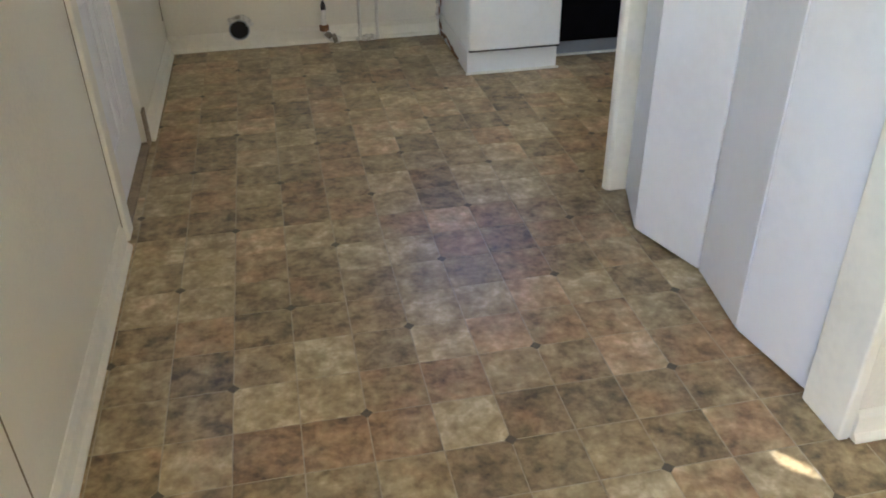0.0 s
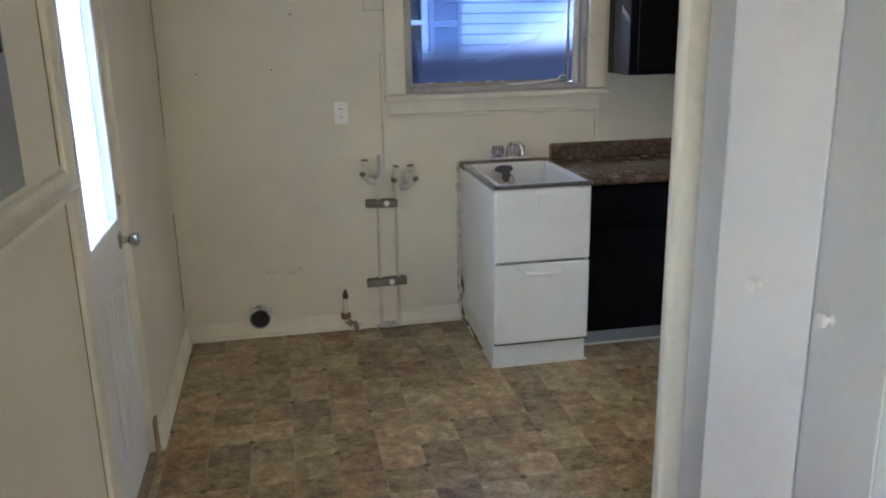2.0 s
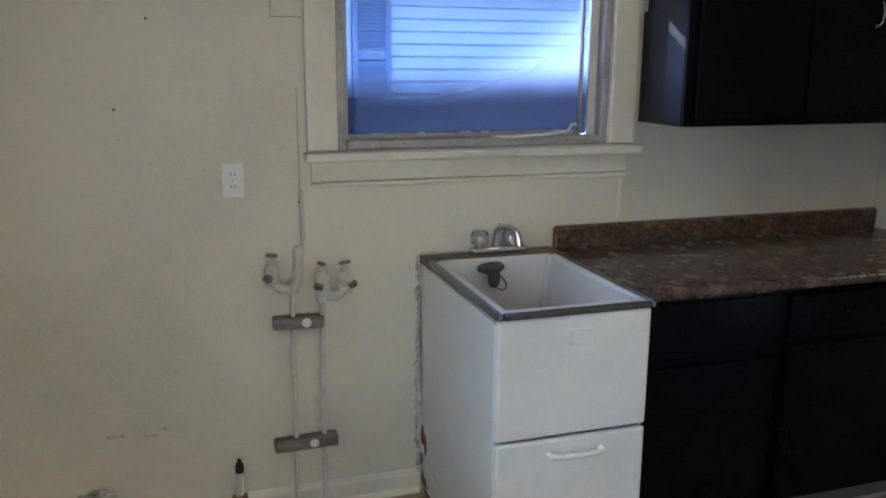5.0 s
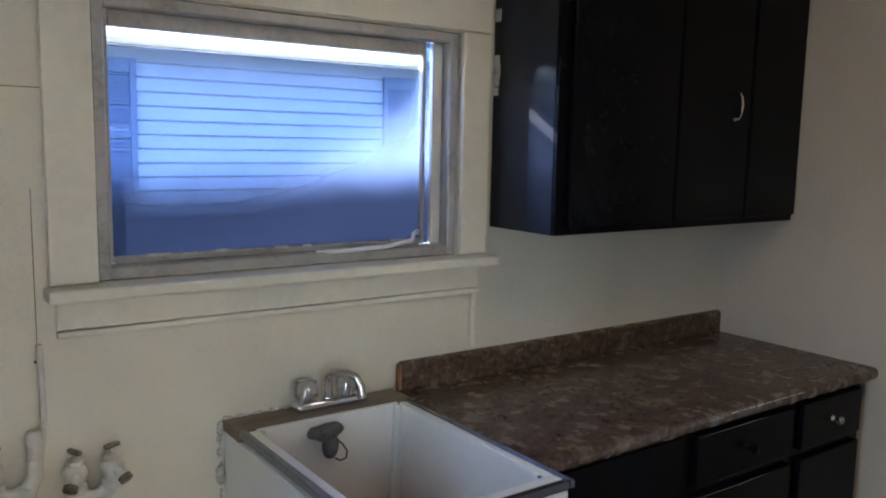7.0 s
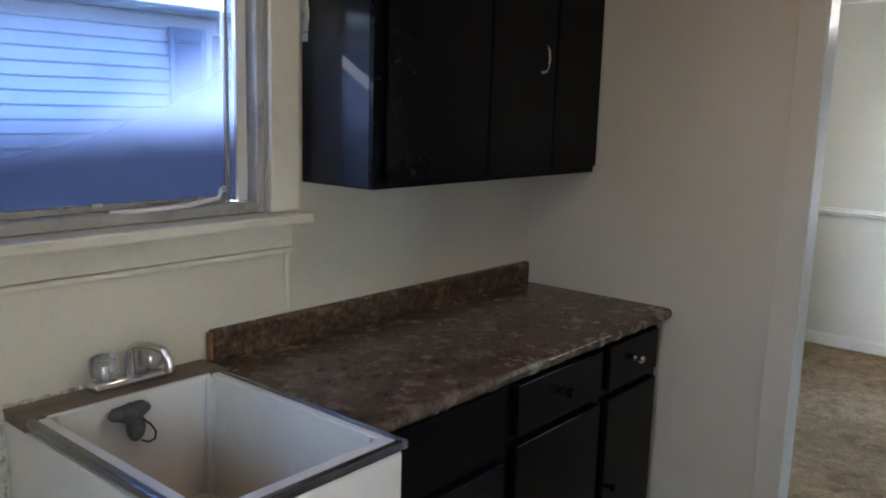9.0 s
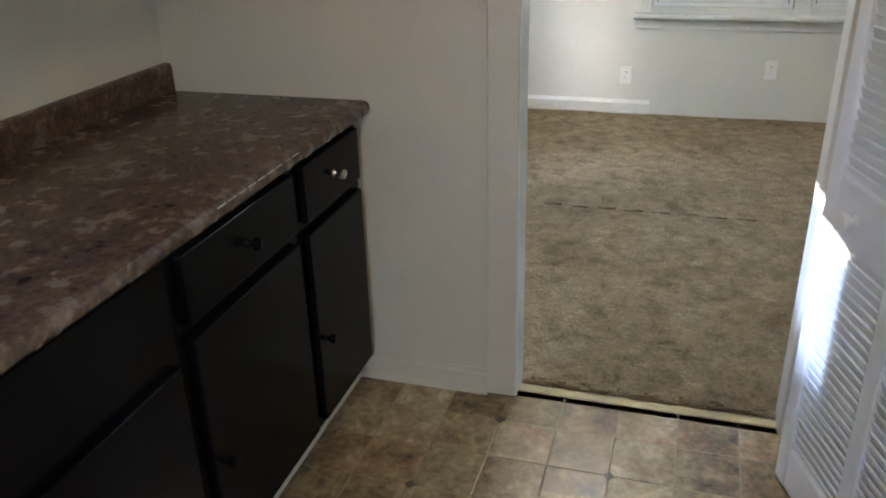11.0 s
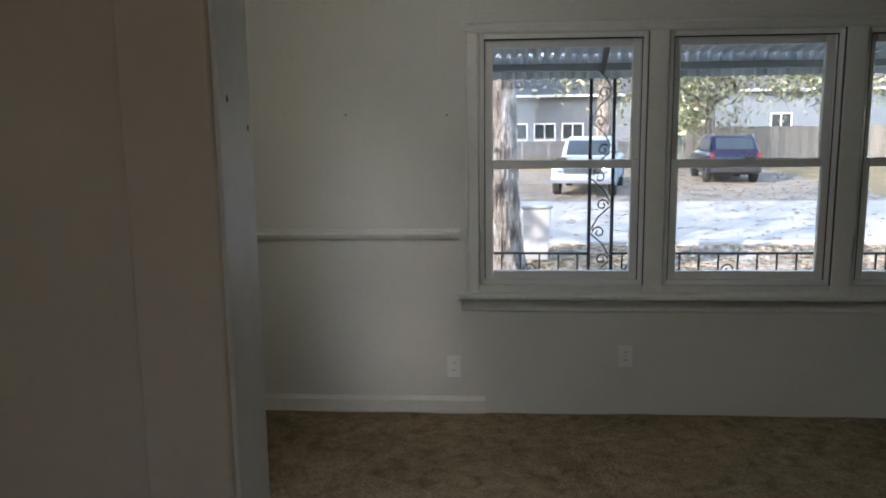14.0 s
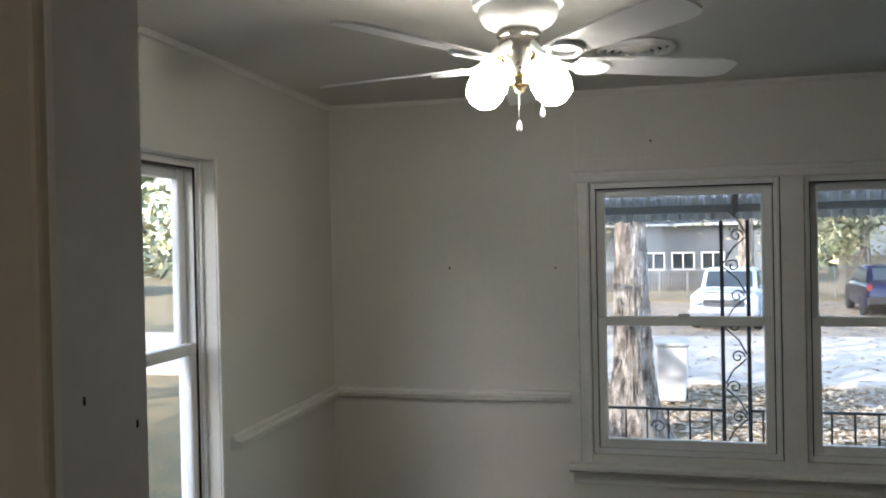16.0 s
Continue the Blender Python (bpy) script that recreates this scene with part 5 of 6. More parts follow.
for dy, dx, zb in ((0.058, -0.02, 0.03), (-0.06, -0.02, 0.03)):
    c = Vector((FC.x + dx, FC.y + dy, 2.115 + zb))
    d = Vector((dx, dy, -0.115)).normalized()
    q = Vector((0, 0, -1)).rotation_difference(d).to_matrix().to_4x4()
    M4 = Matrix.Translation(c) @ q
    arm = part("lamp_arm", tube(bmesh.new(), [(FC.x, FC.y, 2.105), (FC.x + dx * 0.6, FC.y + dy * 0.6, 2.122), tuple(c)], 0.008, 8), BRASS, fan, "", True)
    part("shade", lathe(bmesh.new(), [(0.022, 0.014), (0.032, 0.006), (0.045, -0.018), (0.052, -0.045), (0.051, -0.075), (0.042, -0.1), (0.021, -0.115), (0, -0.119)], 20, M4), BULB, arm, "glowing tulip glass shade", True)
    part("lamp_socket", lathe(bmesh.new(), [(0.018, 0.03), (0.022, 0.02), (0.022, 0.006)], 14, M4), BRASS, arm, "", True)
ch = part("pull_chain", tube(bmesh.new(), [(FC.x - 0.02, FC.y, 2.08), (FC.x - 0.02, FC.y + 0.001, 2.0)], 0.0018, 6), NICKEL, fan)
part("chain_fob", lathe(bmesh.new(), [(0.002, 0.028), (0.006, 0.02), (0.008, 0.004), (0.004, 0)], 10, Matrix.Translation((FC.x - 0.02, FC.y, 1.974))), PLASTIC, ch, "", True)
ch = part("pull_chain", tube(bmesh.new(), [(FC.x - 0.02, FC.y - 0.062, 2.06), (FC.x - 0.02, FC.y - 0.062, 2.03)], 0.0018, 6), NICKEL, fan)
part("chain_fob", lathe(bmesh.new(), [(0.002, 0.024), (0.006, 0.018), (0.007, 0.004), (0.004, 0)], 10, Matrix.Translation((FC.x - 0.02, FC.y - 0.062, 2.008))), PLASTIC, ch, "", True)
cv2 = thing("ceiling_vent", (5.61, 3.3, CH), "round white ceiling air vent", "vent")
for k, r in enumerate((0.125, 0.098, 0.072, 0.046)):
    part("ring", tube(bmesh.new(), [(5.61 + r * math.cos(q), 3.3 + r * math.sin(q), CH - 0.012 - 0.004 * k) for q in [2 * math.pi * j / 28 for j in range(28)]], 0.011 if k == 0 else 0.007, 6, True), VINYLW, cv2, "", True)
part("backing", lathe(bmesh.new(), [(0.115, CH - 0.004), (0.115, CH - 0.001)], 24, Matrix.Translation((5.61, 3.3, 0))), DARK, cv2)
part("centre_cap", lathe(bmesh.new(), [(0.0, CH - 0.036), (0.02, CH - 0.034), (0.03, CH - 0.028), (0.02, CH - 0.005)], 18, Matrix.Translation((5.61, 3.3, 0))), VINYLW, cv2, "", True)


# ---- outdoors: ground, street, porch ----
GZ = -1.1
structure("ground", box(-140, 160, -150, 150, GZ - 0.5, GZ, 0), LAWN, "leaf-strewn lawn reaching to the horizon", "ground")
structure("road", box(18.5, 26.0, -150, 150, GZ - 0.2, GZ + 0.02, 0), ASPHALT, "sun-dappled worn street", "road")
structure("drive", box(26.0, 38.0, -8.0, 5.0, GZ - 0.2, GZ + 0.012, 0), DIRT, "leaf-strewn bare dirt parking strip", "pavement")
structure("path", box(8.6, 18.5, -1.6, -0.2, GZ - 0.2, GZ + 0.01, 0), CONCRETE, "concrete path to the street", "pavement")
kb = bmesh.new()
block(kb, 18.34, 18.5, -60, 60, GZ - 0.2, GZ + 0.1, 0.02)
structure("kerb", kb, CONCRETE, "low concrete kerb", "kerb")
structure("porch_slab", box(FX + 0.14, 8.6, -1.2, 5.2, GZ - 0.1, -0.12, 0.01), CONCRETE, "raised concrete porch floor", "porch")
structure("foundation", wall_bm("x", FX + 0.02, FX + 0.13, -1.2, 5.0, GZ, -0.3), CONCRETE, "concrete foundation", "foundation")


def leaf_litter(name, n, x0, x1, y0, y1, size, label):
    vs, fs = [], []
    rng = np.random.default_rng(5)
    for k in range(n):
        x, y = rng.uniform(x0, x1), rng.uniform(y0, y1)
        a, s, t = rng.uniform(0, 6.28), size * rng.uniform(0.6, 1.4), rng.uniform(0.0, 0.03)
        c, d = math.cos(a) * s, math.sin(a) * s
        i = len(vs)
        vs += [(x - c, y - d, GZ + 0.03), (x + d * 0.5, y - c * 0.5, GZ + 0.03 + t), (x + c, y + d, GZ + 0.035), (x - d * 0.5, y + c * 0.5, GZ + 0.03 + t)]
        fs.append((i, i + 1, i + 2, i + 3))
    me = bpy.data.meshes.new(name)
    me.from_pydata(vs, [], fs)
    me.materials.append(LITTER)
    return tagged(new(name, me), label, "leaves", kind="stuff")


leaf_litter("fallen_leaves", 24000, 8.7, 18.3, -5, 6.5, 0.065, "dry fallen leaves on the front lawn")
leaf_litter("fallen_leaves", 1800, 18.6, 26, -10, 6, 0.05, "dry leaves scattered on the street")
leaf_litter("fallen_leaves", 3000, 26.2, 38, -8, 5, 0.07, "dry leaves scattered on the parking strip")
leaf_litter("fallen_leaves", 4000, 2.0, 8.0, 5.2, 12, 0.06, "dry fallen leaves in the side yard")

# porch roof of ribbed aluminium with a scalloped edge
aw = thing("porch_awning", (7.6, 2.0, 2.1), "ribbed white aluminium porch awning with scalloped edge", "awning")
rb = bmesh.new()
Y0, Y1, NR = -1.3, 5.1, 320
row = []
for k in range(NR + 1):
    y = Y0 + (Y1 - Y0) * k / NR
    z = 0.02 * (1 if (k % 4) in (0, 1) else -1)
    row.append((rb.verts.new((FX + 0.14, y, 2.2 + z)), rb.verts.new((8.55, y, 1.96 + z))))
for a, b in zip(row, row[1:]):
    rb.faces.new((a[0], b[0], b[1], a[1]))
ribbed = part("ribbed_sheet", rb, ALU, aw)
ribbed.modifiers.new("thick", "SOLIDIFY").thickness = 0.003
va = bmesh.new()
row = []
for k in range(NR * 2 + 1):
    y = Y0 + (Y1 - Y0) * k / (NR * 2)
    row.append((va.verts.new((8.55 + 0.03 * (1 if (k % 8) < 4 else -1), y, 1.97)), va.verts.new((8.55 + 0.03 * (1 if (k % 8) < 4 else -1), y, 1.80 - 0.018 * abs(math.sin(math.pi * k / 8))))))
for a, b in zip(row, row[1:]):
    va.faces.new((a[0], b[0], b[1], a[1]))
valance = part("valance", va, ALU, aw, "scalloped edge")
valance.modifiers.new("thick", "SOLIDIFY").thickness = 0.003
part("beam", box(8.27, 8.35, Y0, Y1, 1.835, 1.885, 0.005), FENCE, aw, "dark front beam")
for y in (2.69, 0.57, 4.6):
    part("brace", tube(bmesh.new(), [(8.3, y, 1.83), (7.6, y + 0.05, 2.03), (6.6, y + 0.1, 2.15)], 0.02, 6), IRON, aw)


def scroll(bm, y, z, r, way, x=8.3):
    pts = []
    for k in range(22):
        a = k / 21 * 2.4 * math.pi
        q = r * (1 - 0.75 * k / 21)
        pts.append((x, y + way * q * math.cos(a), z + q * math.sin(a)))
    tube(bm, pts, 0.0055, 5)


def iron_post(y0, y1):
    p = thing("porch_post", (8.3, (y0 + y1) / 2, -0.12), "black wrought-iron porch post with scrollwork", "post", "porch posts")
    for y in (y0, y1):
        part("bar", box(8.288, 8.312, y - 0.012, y + 0.012, -0.12, 1.78, 0.002), IRON, p)
    z, k = 0.05, 0
    mid, r = (y0 + y1) / 2, (y1 - y0) / 2 - 0.02
    while z < 1.7:
        bm = bmesh.new()
        way = 1 if k % 2 else -1
        scroll(bm, mid + way * 0.012, z + 0.03, r * 0.72, way)
        tube(bm, [(8.3, mid + way * (r + 0.005), z + 0.05), (8.3, mid + way * 0.02, z + 0.14), (8.3, mid - way * (r + 0.005), z + 0.22)], 0.0055, 5)
        part("scroll", bm, IRON, p, "", True)
        z += 0.2
        k += 1
    return p


iron_post(2.606, 2.77)
iron_post(0.487, 0.65)
rl = thing("porch_railing", (8.3, 2.6, -0.12), "black wrought-iron porch railing with thin balusters", "railing")
for y0, y1 in ((2.78, 5.0), (0.66, 2.596), (-1.1, 0.477)):
    for z in (0.525, -0.02):
        part("rail", box(8.288, 8.312, y0, y1, z - 0.008, z + 0.008, 0.002), IRON, rl)
    n = int((y1 - y0) / 0.135)
    for i in range(n):
        y = y0 + (i + 0.5) * (y1 - y0) / n
        part("baluster", box(8.294, 8.306, y - 0.006, y + 0.006, -0.12, 0.518, 0), IRON, rl)
        if i % 5 == 2:
            bm = bmesh.new()
            scroll(bm, y + 0.065, 0.4, 0.05, 1)
            part("scroll", bm, IRON, rl, "", True)


def tree(name, base, r, height, crown_z, crown_r, leaves, label, seed, leaf_mat=None, size=0.16, bark=0.0):
    t = thing(name, base, label, "tree")
    rng = np.random.default_rng(seed)
    bm = bmesh.new()
    x, y, z = base
    n, rings, steps = (90, [], 160) if bark else (22, [], 14)
    for k in range(steps + 1):
        f = k / steps
        q = r * (1 - 0.45 * f + (1.15 * math.exp(-f * 12) if bark else 0.75 * math.exp(-f * 16)))
        ring = []
        for j in range(n):
            a = 2 * math.pi * j / n
            w = 1 + 0.09 * noise.noise((math.cos(a) * 2.5, math.sin(a) * 2.5, f * 5 + seed)) + 0.18 * math.exp(-f * 14) * math.sin(5 * a + seed)
            if bark:
                w += bark * (0.5 - min(1.0, 3.2 * abs(noise.noise((math.cos(a) * 6, math.sin(a) * 6, f * height * 2.2))))) + 0.5 * bark * noise.noise((math.cos(a) * 17, math.sin(a) * 17, f * height * 6))
            ring.append(bm.verts.new((x + q * w * math.cos(a) + 0.25 * r * math.sin(f * 3 + seed), y + q * w * math.sin(a), z - 0.1 + (height + 0.1) * f)))
        rings.append(ring)
    for a, b in zip(rings, rings[1:]):
        for j in range(n):
            bm.faces.new((a[j], a[(j + 1) % n], b[(j + 1) % n], b[j]))
    bm.faces.new(rings[-1])
    tips = []
    for k in range(9):
        a, el = rng.uniform(0, 6.28), rng.uniform(0.3, 1.1)
        L = crown_r * rng.uniform(0.6, 1.0)
        p0 = Vector((x + 0.25 * r * math.sin(3 + seed), y, z + height * rng.uniform(0.8, 0.98)))
        p1 = p0 + Vector((math.cos(a) * math.cos(el), math.sin(a) * math.cos(el), math.sin(el))) * L * 0.5
        p2 = p1 + Vector((math.cos(a + 0.4), math.sin(a + 0.4), 0.3)) * L * 0.5
        tube(bm, [p0, p1, p2], [r * 0.4, r * 0.22, r * 0.06], 7)
        tips += [p1, p2]
    part("trunk", bm, BARK, t, "", True)
    vs, fs = [], []
    cen = Vector((x, y, crown_z))
    clumps = [cen + Vector(rng.normal(0, 1, 3)) * crown_r * 0.42 for _ in range(26)] + tips
    for k in range(leaves):
        c = clumps[int(rng.integers(len(clumps)))]
        p = c + Vector(rng.normal(0, 1, 3)) * crown_r * 0.16
        u, v = Vector(rng.normal(0, 1, 3)).normalized(), Vector(rng.normal(0, 1, 3)).normalized()
        s = size * rng.uniform(0.6, 1.3)
        i = len(vs)
        vs += [p - u * s, p + v * s * 0.5, p + u * s, p - v * s * 0.5]
        fs.append((i, i + 1, i + 2, i + 3))
    me = bpy.data.meshes.new("crown")
    me.from_pydata([tuple(q) for q in vs], [], fs)
    me.materials.append(leaf_mat or LEAF)
    cr = new("crown", me)
    cr.parent = t
    cr.matrix_parent_inverse = t.matrix_basis.inverted()
    return t


tree("oak_tree", (14.0, 3.4, GZ), 0.26, 6.0, 9.0, 4.5, 5000, "large oak with rough pale bark on the front lawn", 3, bark=0.11)
tree("tree", (33.0, -0.4, GZ), 0.35, 4.5, 6.0, 4.0, 9000, "leafy street tree beside the parked truck", 8, size=0.13)
tree("tree", (40.0, -6.0, GZ), 0.3, 3.0, 4.5, 4.2, 4500, "leafy tree behind the blue car", 12, size=0.15)
tree("tree", (44.0, -13.0, GZ), 0.3, 3.5, 5.0, 4.5, 4500, "leafy tree by the far fence", 15, size=0.15)
tree("tree", (46.0, 6.0, GZ), 0.3, 4.0, 6.0, 4.5, 8000, "leafy tree beside the far house", 21, size=0.15)
# next two trees stand out of view, added to dapple the street
tree("tree", (11.0, 17.0, GZ), 0.3, 4.5, 7.5, 5.5, 1100, "unseen thin tree in the side yard, added for dappled shade", 31, size=0.22)
tree("tree", (17.0, 20.0, GZ), 0.3, 4.5, 7.0, 5.5, 1300, "unseen thin tree near the street, added for dappled shade", 37, size=0.22)
tree("tree", (22.0, 24.0, GZ), 0.35, 4.5, 6.5, 5.0, 3200, "leafy tree in the side yard", 25, size=0.22)
# three hidden trees, placed so their shadows fall across the road
tree("tree", (10.5, 11.5, GZ), 0.25, 4.0, 5.0, 4.6, 170, "unseen thin tree beside the house, added to shade the street", 41, size=0.42)
tree("tree", (15.5, 13.5, GZ), 0.28, 4.2, 5.2, 5.0, 170, "unseen thin tree in the neighbouring yard, added to shade the street", 47, size=0.42)
tree("tree", (12.0, 6.8, GZ), 0.2, 4.0, 5.2, 4.6, 160, "unseen thin tree at the lawn corner, added to shade the street", 53, size=0.42)
woods_v, woods_f = [], []
rngw = np.random.default_rng(9)
for k in range(8000):
    p = Vector((rngw.uniform(62, 80), rngw.uniform(-70, 60), GZ + abs(rngw.normal(0, 1)) * 5.5))
    u, v = Vector(rngw.normal(0, 1, 3)).normalized() * 0.7, Vector(rngw.normal(0, 1, 3)).normalized() * 0.4
    i = len(woods_v)
    woods_v += [tuple(p - u), tuple(p + v), tuple(p + u), tuple(p - v)]
    woods_f.append((i, i + 1, i + 2, i + 3))
wme = bpy.data.meshes.new("far_woods")
wme.from_pydata(woods_v, [], woods_f)
wme.materials.append(LEAF)
tagged(new("far_woods", wme), "hazy belt of trees behind the far houses", "woods", kind="stuff")

# wheeled bin by the oak
bn = thing("wheeled_bin", (16.7, 2.79, GZ), "pale plastic wheeled rubbish bin beside the oak", "bin")
tb = bmesh.new()
block(tb, 16.42, 16.98, 2.53, 3.05, GZ + 0.06, GZ + 0.98, 0.03, 2)
for v in tb.verts:
    if v.co.z < GZ + 0.4:
        v.co.x = 16.7 + (v.co.x - 16.7) * 0.8
        v.co.y = 2.79 + (v.co.y - 2.79) * 0.82
part("tub", tb, BINWHITE, bn)
part("lid", box(16.38, 17.03, 2.51, 3.07, GZ + 0.98, GZ + 1.04, 0.02, 2), BINWHITE, bn)
for y in (2.53, 3.0):
    part("wheel", lathe(bmesh.new(), [(0.11, 0), (0.11, 0.05)], 16, Matrix.Translation((16.93, y + 0.05, GZ + 0.11)) @ Matrix.Rotation(radians(90), 4, "X")), TYRE, bn)
part("grip", tube(bmesh.new(), [(17.03, 2.56, GZ + 0.96), (17.08, 2.58, GZ + 0.97), (17.08, 3.0, GZ + 0.97), (17.03, 3.02, GZ + 0.96)], 0.015, 6), BINWHITE, bn)


# ---- parked vehicles, built nose to +x about the origin ----
def shell(par, name, sections, mat, label=""):
    """A body lofted over (x, half width, z0, z1) sections with rounded shoulders."""
    bm = bmesh.new()
    rings = []
    for x, w, z0, z1 in sections:
        b = min(0.09, (z1 - z0) * 0.3)
        rings.append([bm.verts.new((x, y, z)) for y, z in ((-w * 0.94, z0), (-w, z0 + b), (-w, z1 - b), (-w + b * 1.1, z1), (w - b * 1.1, z1), (w, z1 - b), (w, z0 + b), (w * 0.94, z0))])
    for a, b in zip(rings, rings[1:]):
        for j in range(8):
            bm.faces.new((a[j], a[(j + 1) % 8], b[(j + 1) % 8], b[j]))
    bm.faces.new(rings[0][::-1])
    bm.faces.new(rings[-1])
    return part(name, bm, mat, par, label, True)


def wheel(par, x, y, r=0.34, w=0.22):
    m = Matrix.Translation((x, y - w / 2, r)) @ Matrix.Rotation(radians(-90), 4, "X")
    t = part("wheel", lathe(bmesh.new(), [(r * 0.6, 0), (r * 0.93, 0.0), (r, 0.03), (r, w - 0.03), (r * 0.93, w), (r * 0.6, w)], 24, m), TYRE, par, "", True)
    part("rim", lathe(bmesh.new(), [(r * 0.6, 0.02), (r * 0.3, 0.01), (0.02, -0.005)], 18, m), CHROME, t, "", True)
    part("rim", lathe(bmesh.new(), [(0.02, w + 0.005), (r * 0.3, w - 0.01), (r * 0.6, w - 0.02)], 18, m), CHROME, t, "", True)
    return t


def pane_quad(par, pts, mat=None, name="window", t=0.012):
    bm = bmesh.new()
    n = (Vector(pts[1]) - Vector(pts[0])).cross(Vector(pts[2]) - Vector(pts[0])).normalized() * t
    a, b = [bm.verts.new(p) for p in pts], [bm.verts.new(Vector(p) + n) for p in pts]
    bm.faces.new(a[::-1])
    bm.faces.new(b)
    for i in range(4):
        bm.faces.new((a[i], a[(i + 1) % 4], b[(i + 1) % 4], b[i]))
    return part(name, bm, mat or WINDOWDARK, par)


def pickup():
    p = thing("pickup_truck", (0, 0, 0), "old pale blue-white pickup truck parked facing the street", "truck")
    shell(p, "body", [(2.35, 0.86, 0.48, 0.95), (2.3, 0.93, 0.42, 1.08), (0.9, 0.97, 0.38, 1.14), (-0.5, 0.97, 0.38, 1.12), (-2.4, 0.95, 0.42, 1.1), (-2.5, 0.92, 0.46, 1.08)], CARWHITE)
    shell(p, "cab", [(0.95, 0.82, 1.08, 1.16), (0.45, 0.76, 1.08, 1.72), (0.1, 0.74, 1.08, 1.76), (-0.55, 0.75, 1.08, 1.74), (-0.75, 0.8, 1.08, 1.6)], CARWHITE)
    pane_quad(p, [(0.93, -0.68, 1.2), (0.93, 0.68, 1.2), (0.53, 0.64, 1.64), (0.53, -0.64, 1.64)], name="windscreen")
    for s in (-1, 1):
        pane_quad(p, [(0.6, s * 0.79, 1.18), (-0.55, s * 0.795, 1.18), (-0.5, s * 0.755, 1.62), (0.35, s * 0.755, 1.62)][::s], name="window")
        part("headlight", lathe(bmesh.new(), [(0.1, 0), (0.1, 0.03), (0.085, 0.045), (0, 0.055)], 20, Matrix.Translation((2.33, s * 0.68, 0.82)) @ Matrix.Rotation(radians(90), 4, "Y")), CHROME, p, "round headlight", True)
        for x in (1.55, -1.5):
            wheel(p, x, s * 0.86)
            part("wheel_arch", tube(bmesh.new(), [(x + 0.44 * math.cos(q), s * 0.965, 0.36 + 0.44 * math.sin(q)) for q in [math.pi * k / 12 for k in range(13)]], 0.03, 6), CARWHITE, p, "", True)
    part("grille", box(2.33, 2.37, -0.56, 0.56, 0.7, 0.9, 0.01), DARK, p)
    for z in (0.74, 0.8, 0.86):
        part("grille_bar", box(2.37, 2.385, -0.56, 0.56, z - 0.012, z + 0.012, 0.003), CHROME, p)
    part("bumper", box(2.36, 2.5, -0.95, 0.95, 0.42, 0.58, 0.03, 2), CHROME, p)
    part("hood_crease", box(1.0, 2.25, -0.5, 0.5, 1.1, 1.16, 0.03, 2), CARWHITE, p)
    return p


def suv():
    p = thing("suv", (0, 0, 0), "dark blue compact suv parked across the street", "car")
    shell(p, "body", [(2.15, 0.75, 0.4, 0.78), (1.95, 0.86, 0.34, 0.95), (0.9, 0.9, 0.3, 1.05), (-1.8, 0.9, 0.3, 1.08), (-2.1, 0.86, 0.36, 1.06), (-2.2, 0.8, 0.42, 0.95)], CARBLUE)
    shell(p, "cabin", [(1.0, 0.8, 1.0, 1.08), (0.3, 0.74, 1.0, 1.6), (-0.5, 0.74, 1.0, 1.68), (-1.6, 0.74, 1.0, 1.64), (-2.0, 0.78, 1.0, 1.2)], CARBLUE)
    pane_quad(p, [(0.98, -0.66, 1.12), (0.98, 0.66, 1.12), (0.38, 0.62, 1.56), (0.38, -0.62, 1.56)], name="windscreen")
    pane_quad(p, [(-2.0, 0.64, 1.2), (-2.0, -0.64, 1.2), (-1.66, -0.62, 1.58), (-1.66, 0.62, 1.58)], name="rear_window")
    for s in (-1, 1):
        for u0, u1 in ((0.75, -0.3), (-0.38, -1.6)):
            pane_quad(p, [(u0, s * 0.785, 1.12), (u1, s * 0.785, 1.12), (u1, s * 0.752, 1.52), (u0 - (0.45 if u0 > 0 else 0), s * 0.752, 1.52)][::s], name="window")
        part("tail_lamp", box(-2.19, -2.08, s * 0.78 - 0.08, s * 0.78 + 0.08, 0.85, 1.08, 0.02), LAMPRED, p, "red tail lamp")
        for x in (1.35, -1.3):
            wheel(p, x, s * 0.8, 0.35)
    part("bumper", box(-2.28, -2.14, -0.85, 0.85, 0.42, 0.66, 0.03, 2), TYRE, p)
    part("number_plate", box(-2.25, -2.2, -0.2, 0.2, 0.76, 0.9, 0.005), PLASTIC, p)
    part("roof_rail", box(-1.6, 0.2, -0.68, -0.64, 1.66, 1.71, 0.01), CHROME, p)
    part("roof_rail", box(-1.6, 0.2, 0.64, 0.68, 1.66, 1.71, 0.01), CHROME, p)
    return p


pickup().matrix_basis = Matrix.Translation((29.5, 0.45, GZ + 0.02)) @ Matrix.Rotation(radians(168), 4, "Z")
suv().matrix_basis = Matrix.Translation((33.5, -4.9, GZ + 0.012)) @ Matrix.Rotation(radians(-4), 4, "Z")


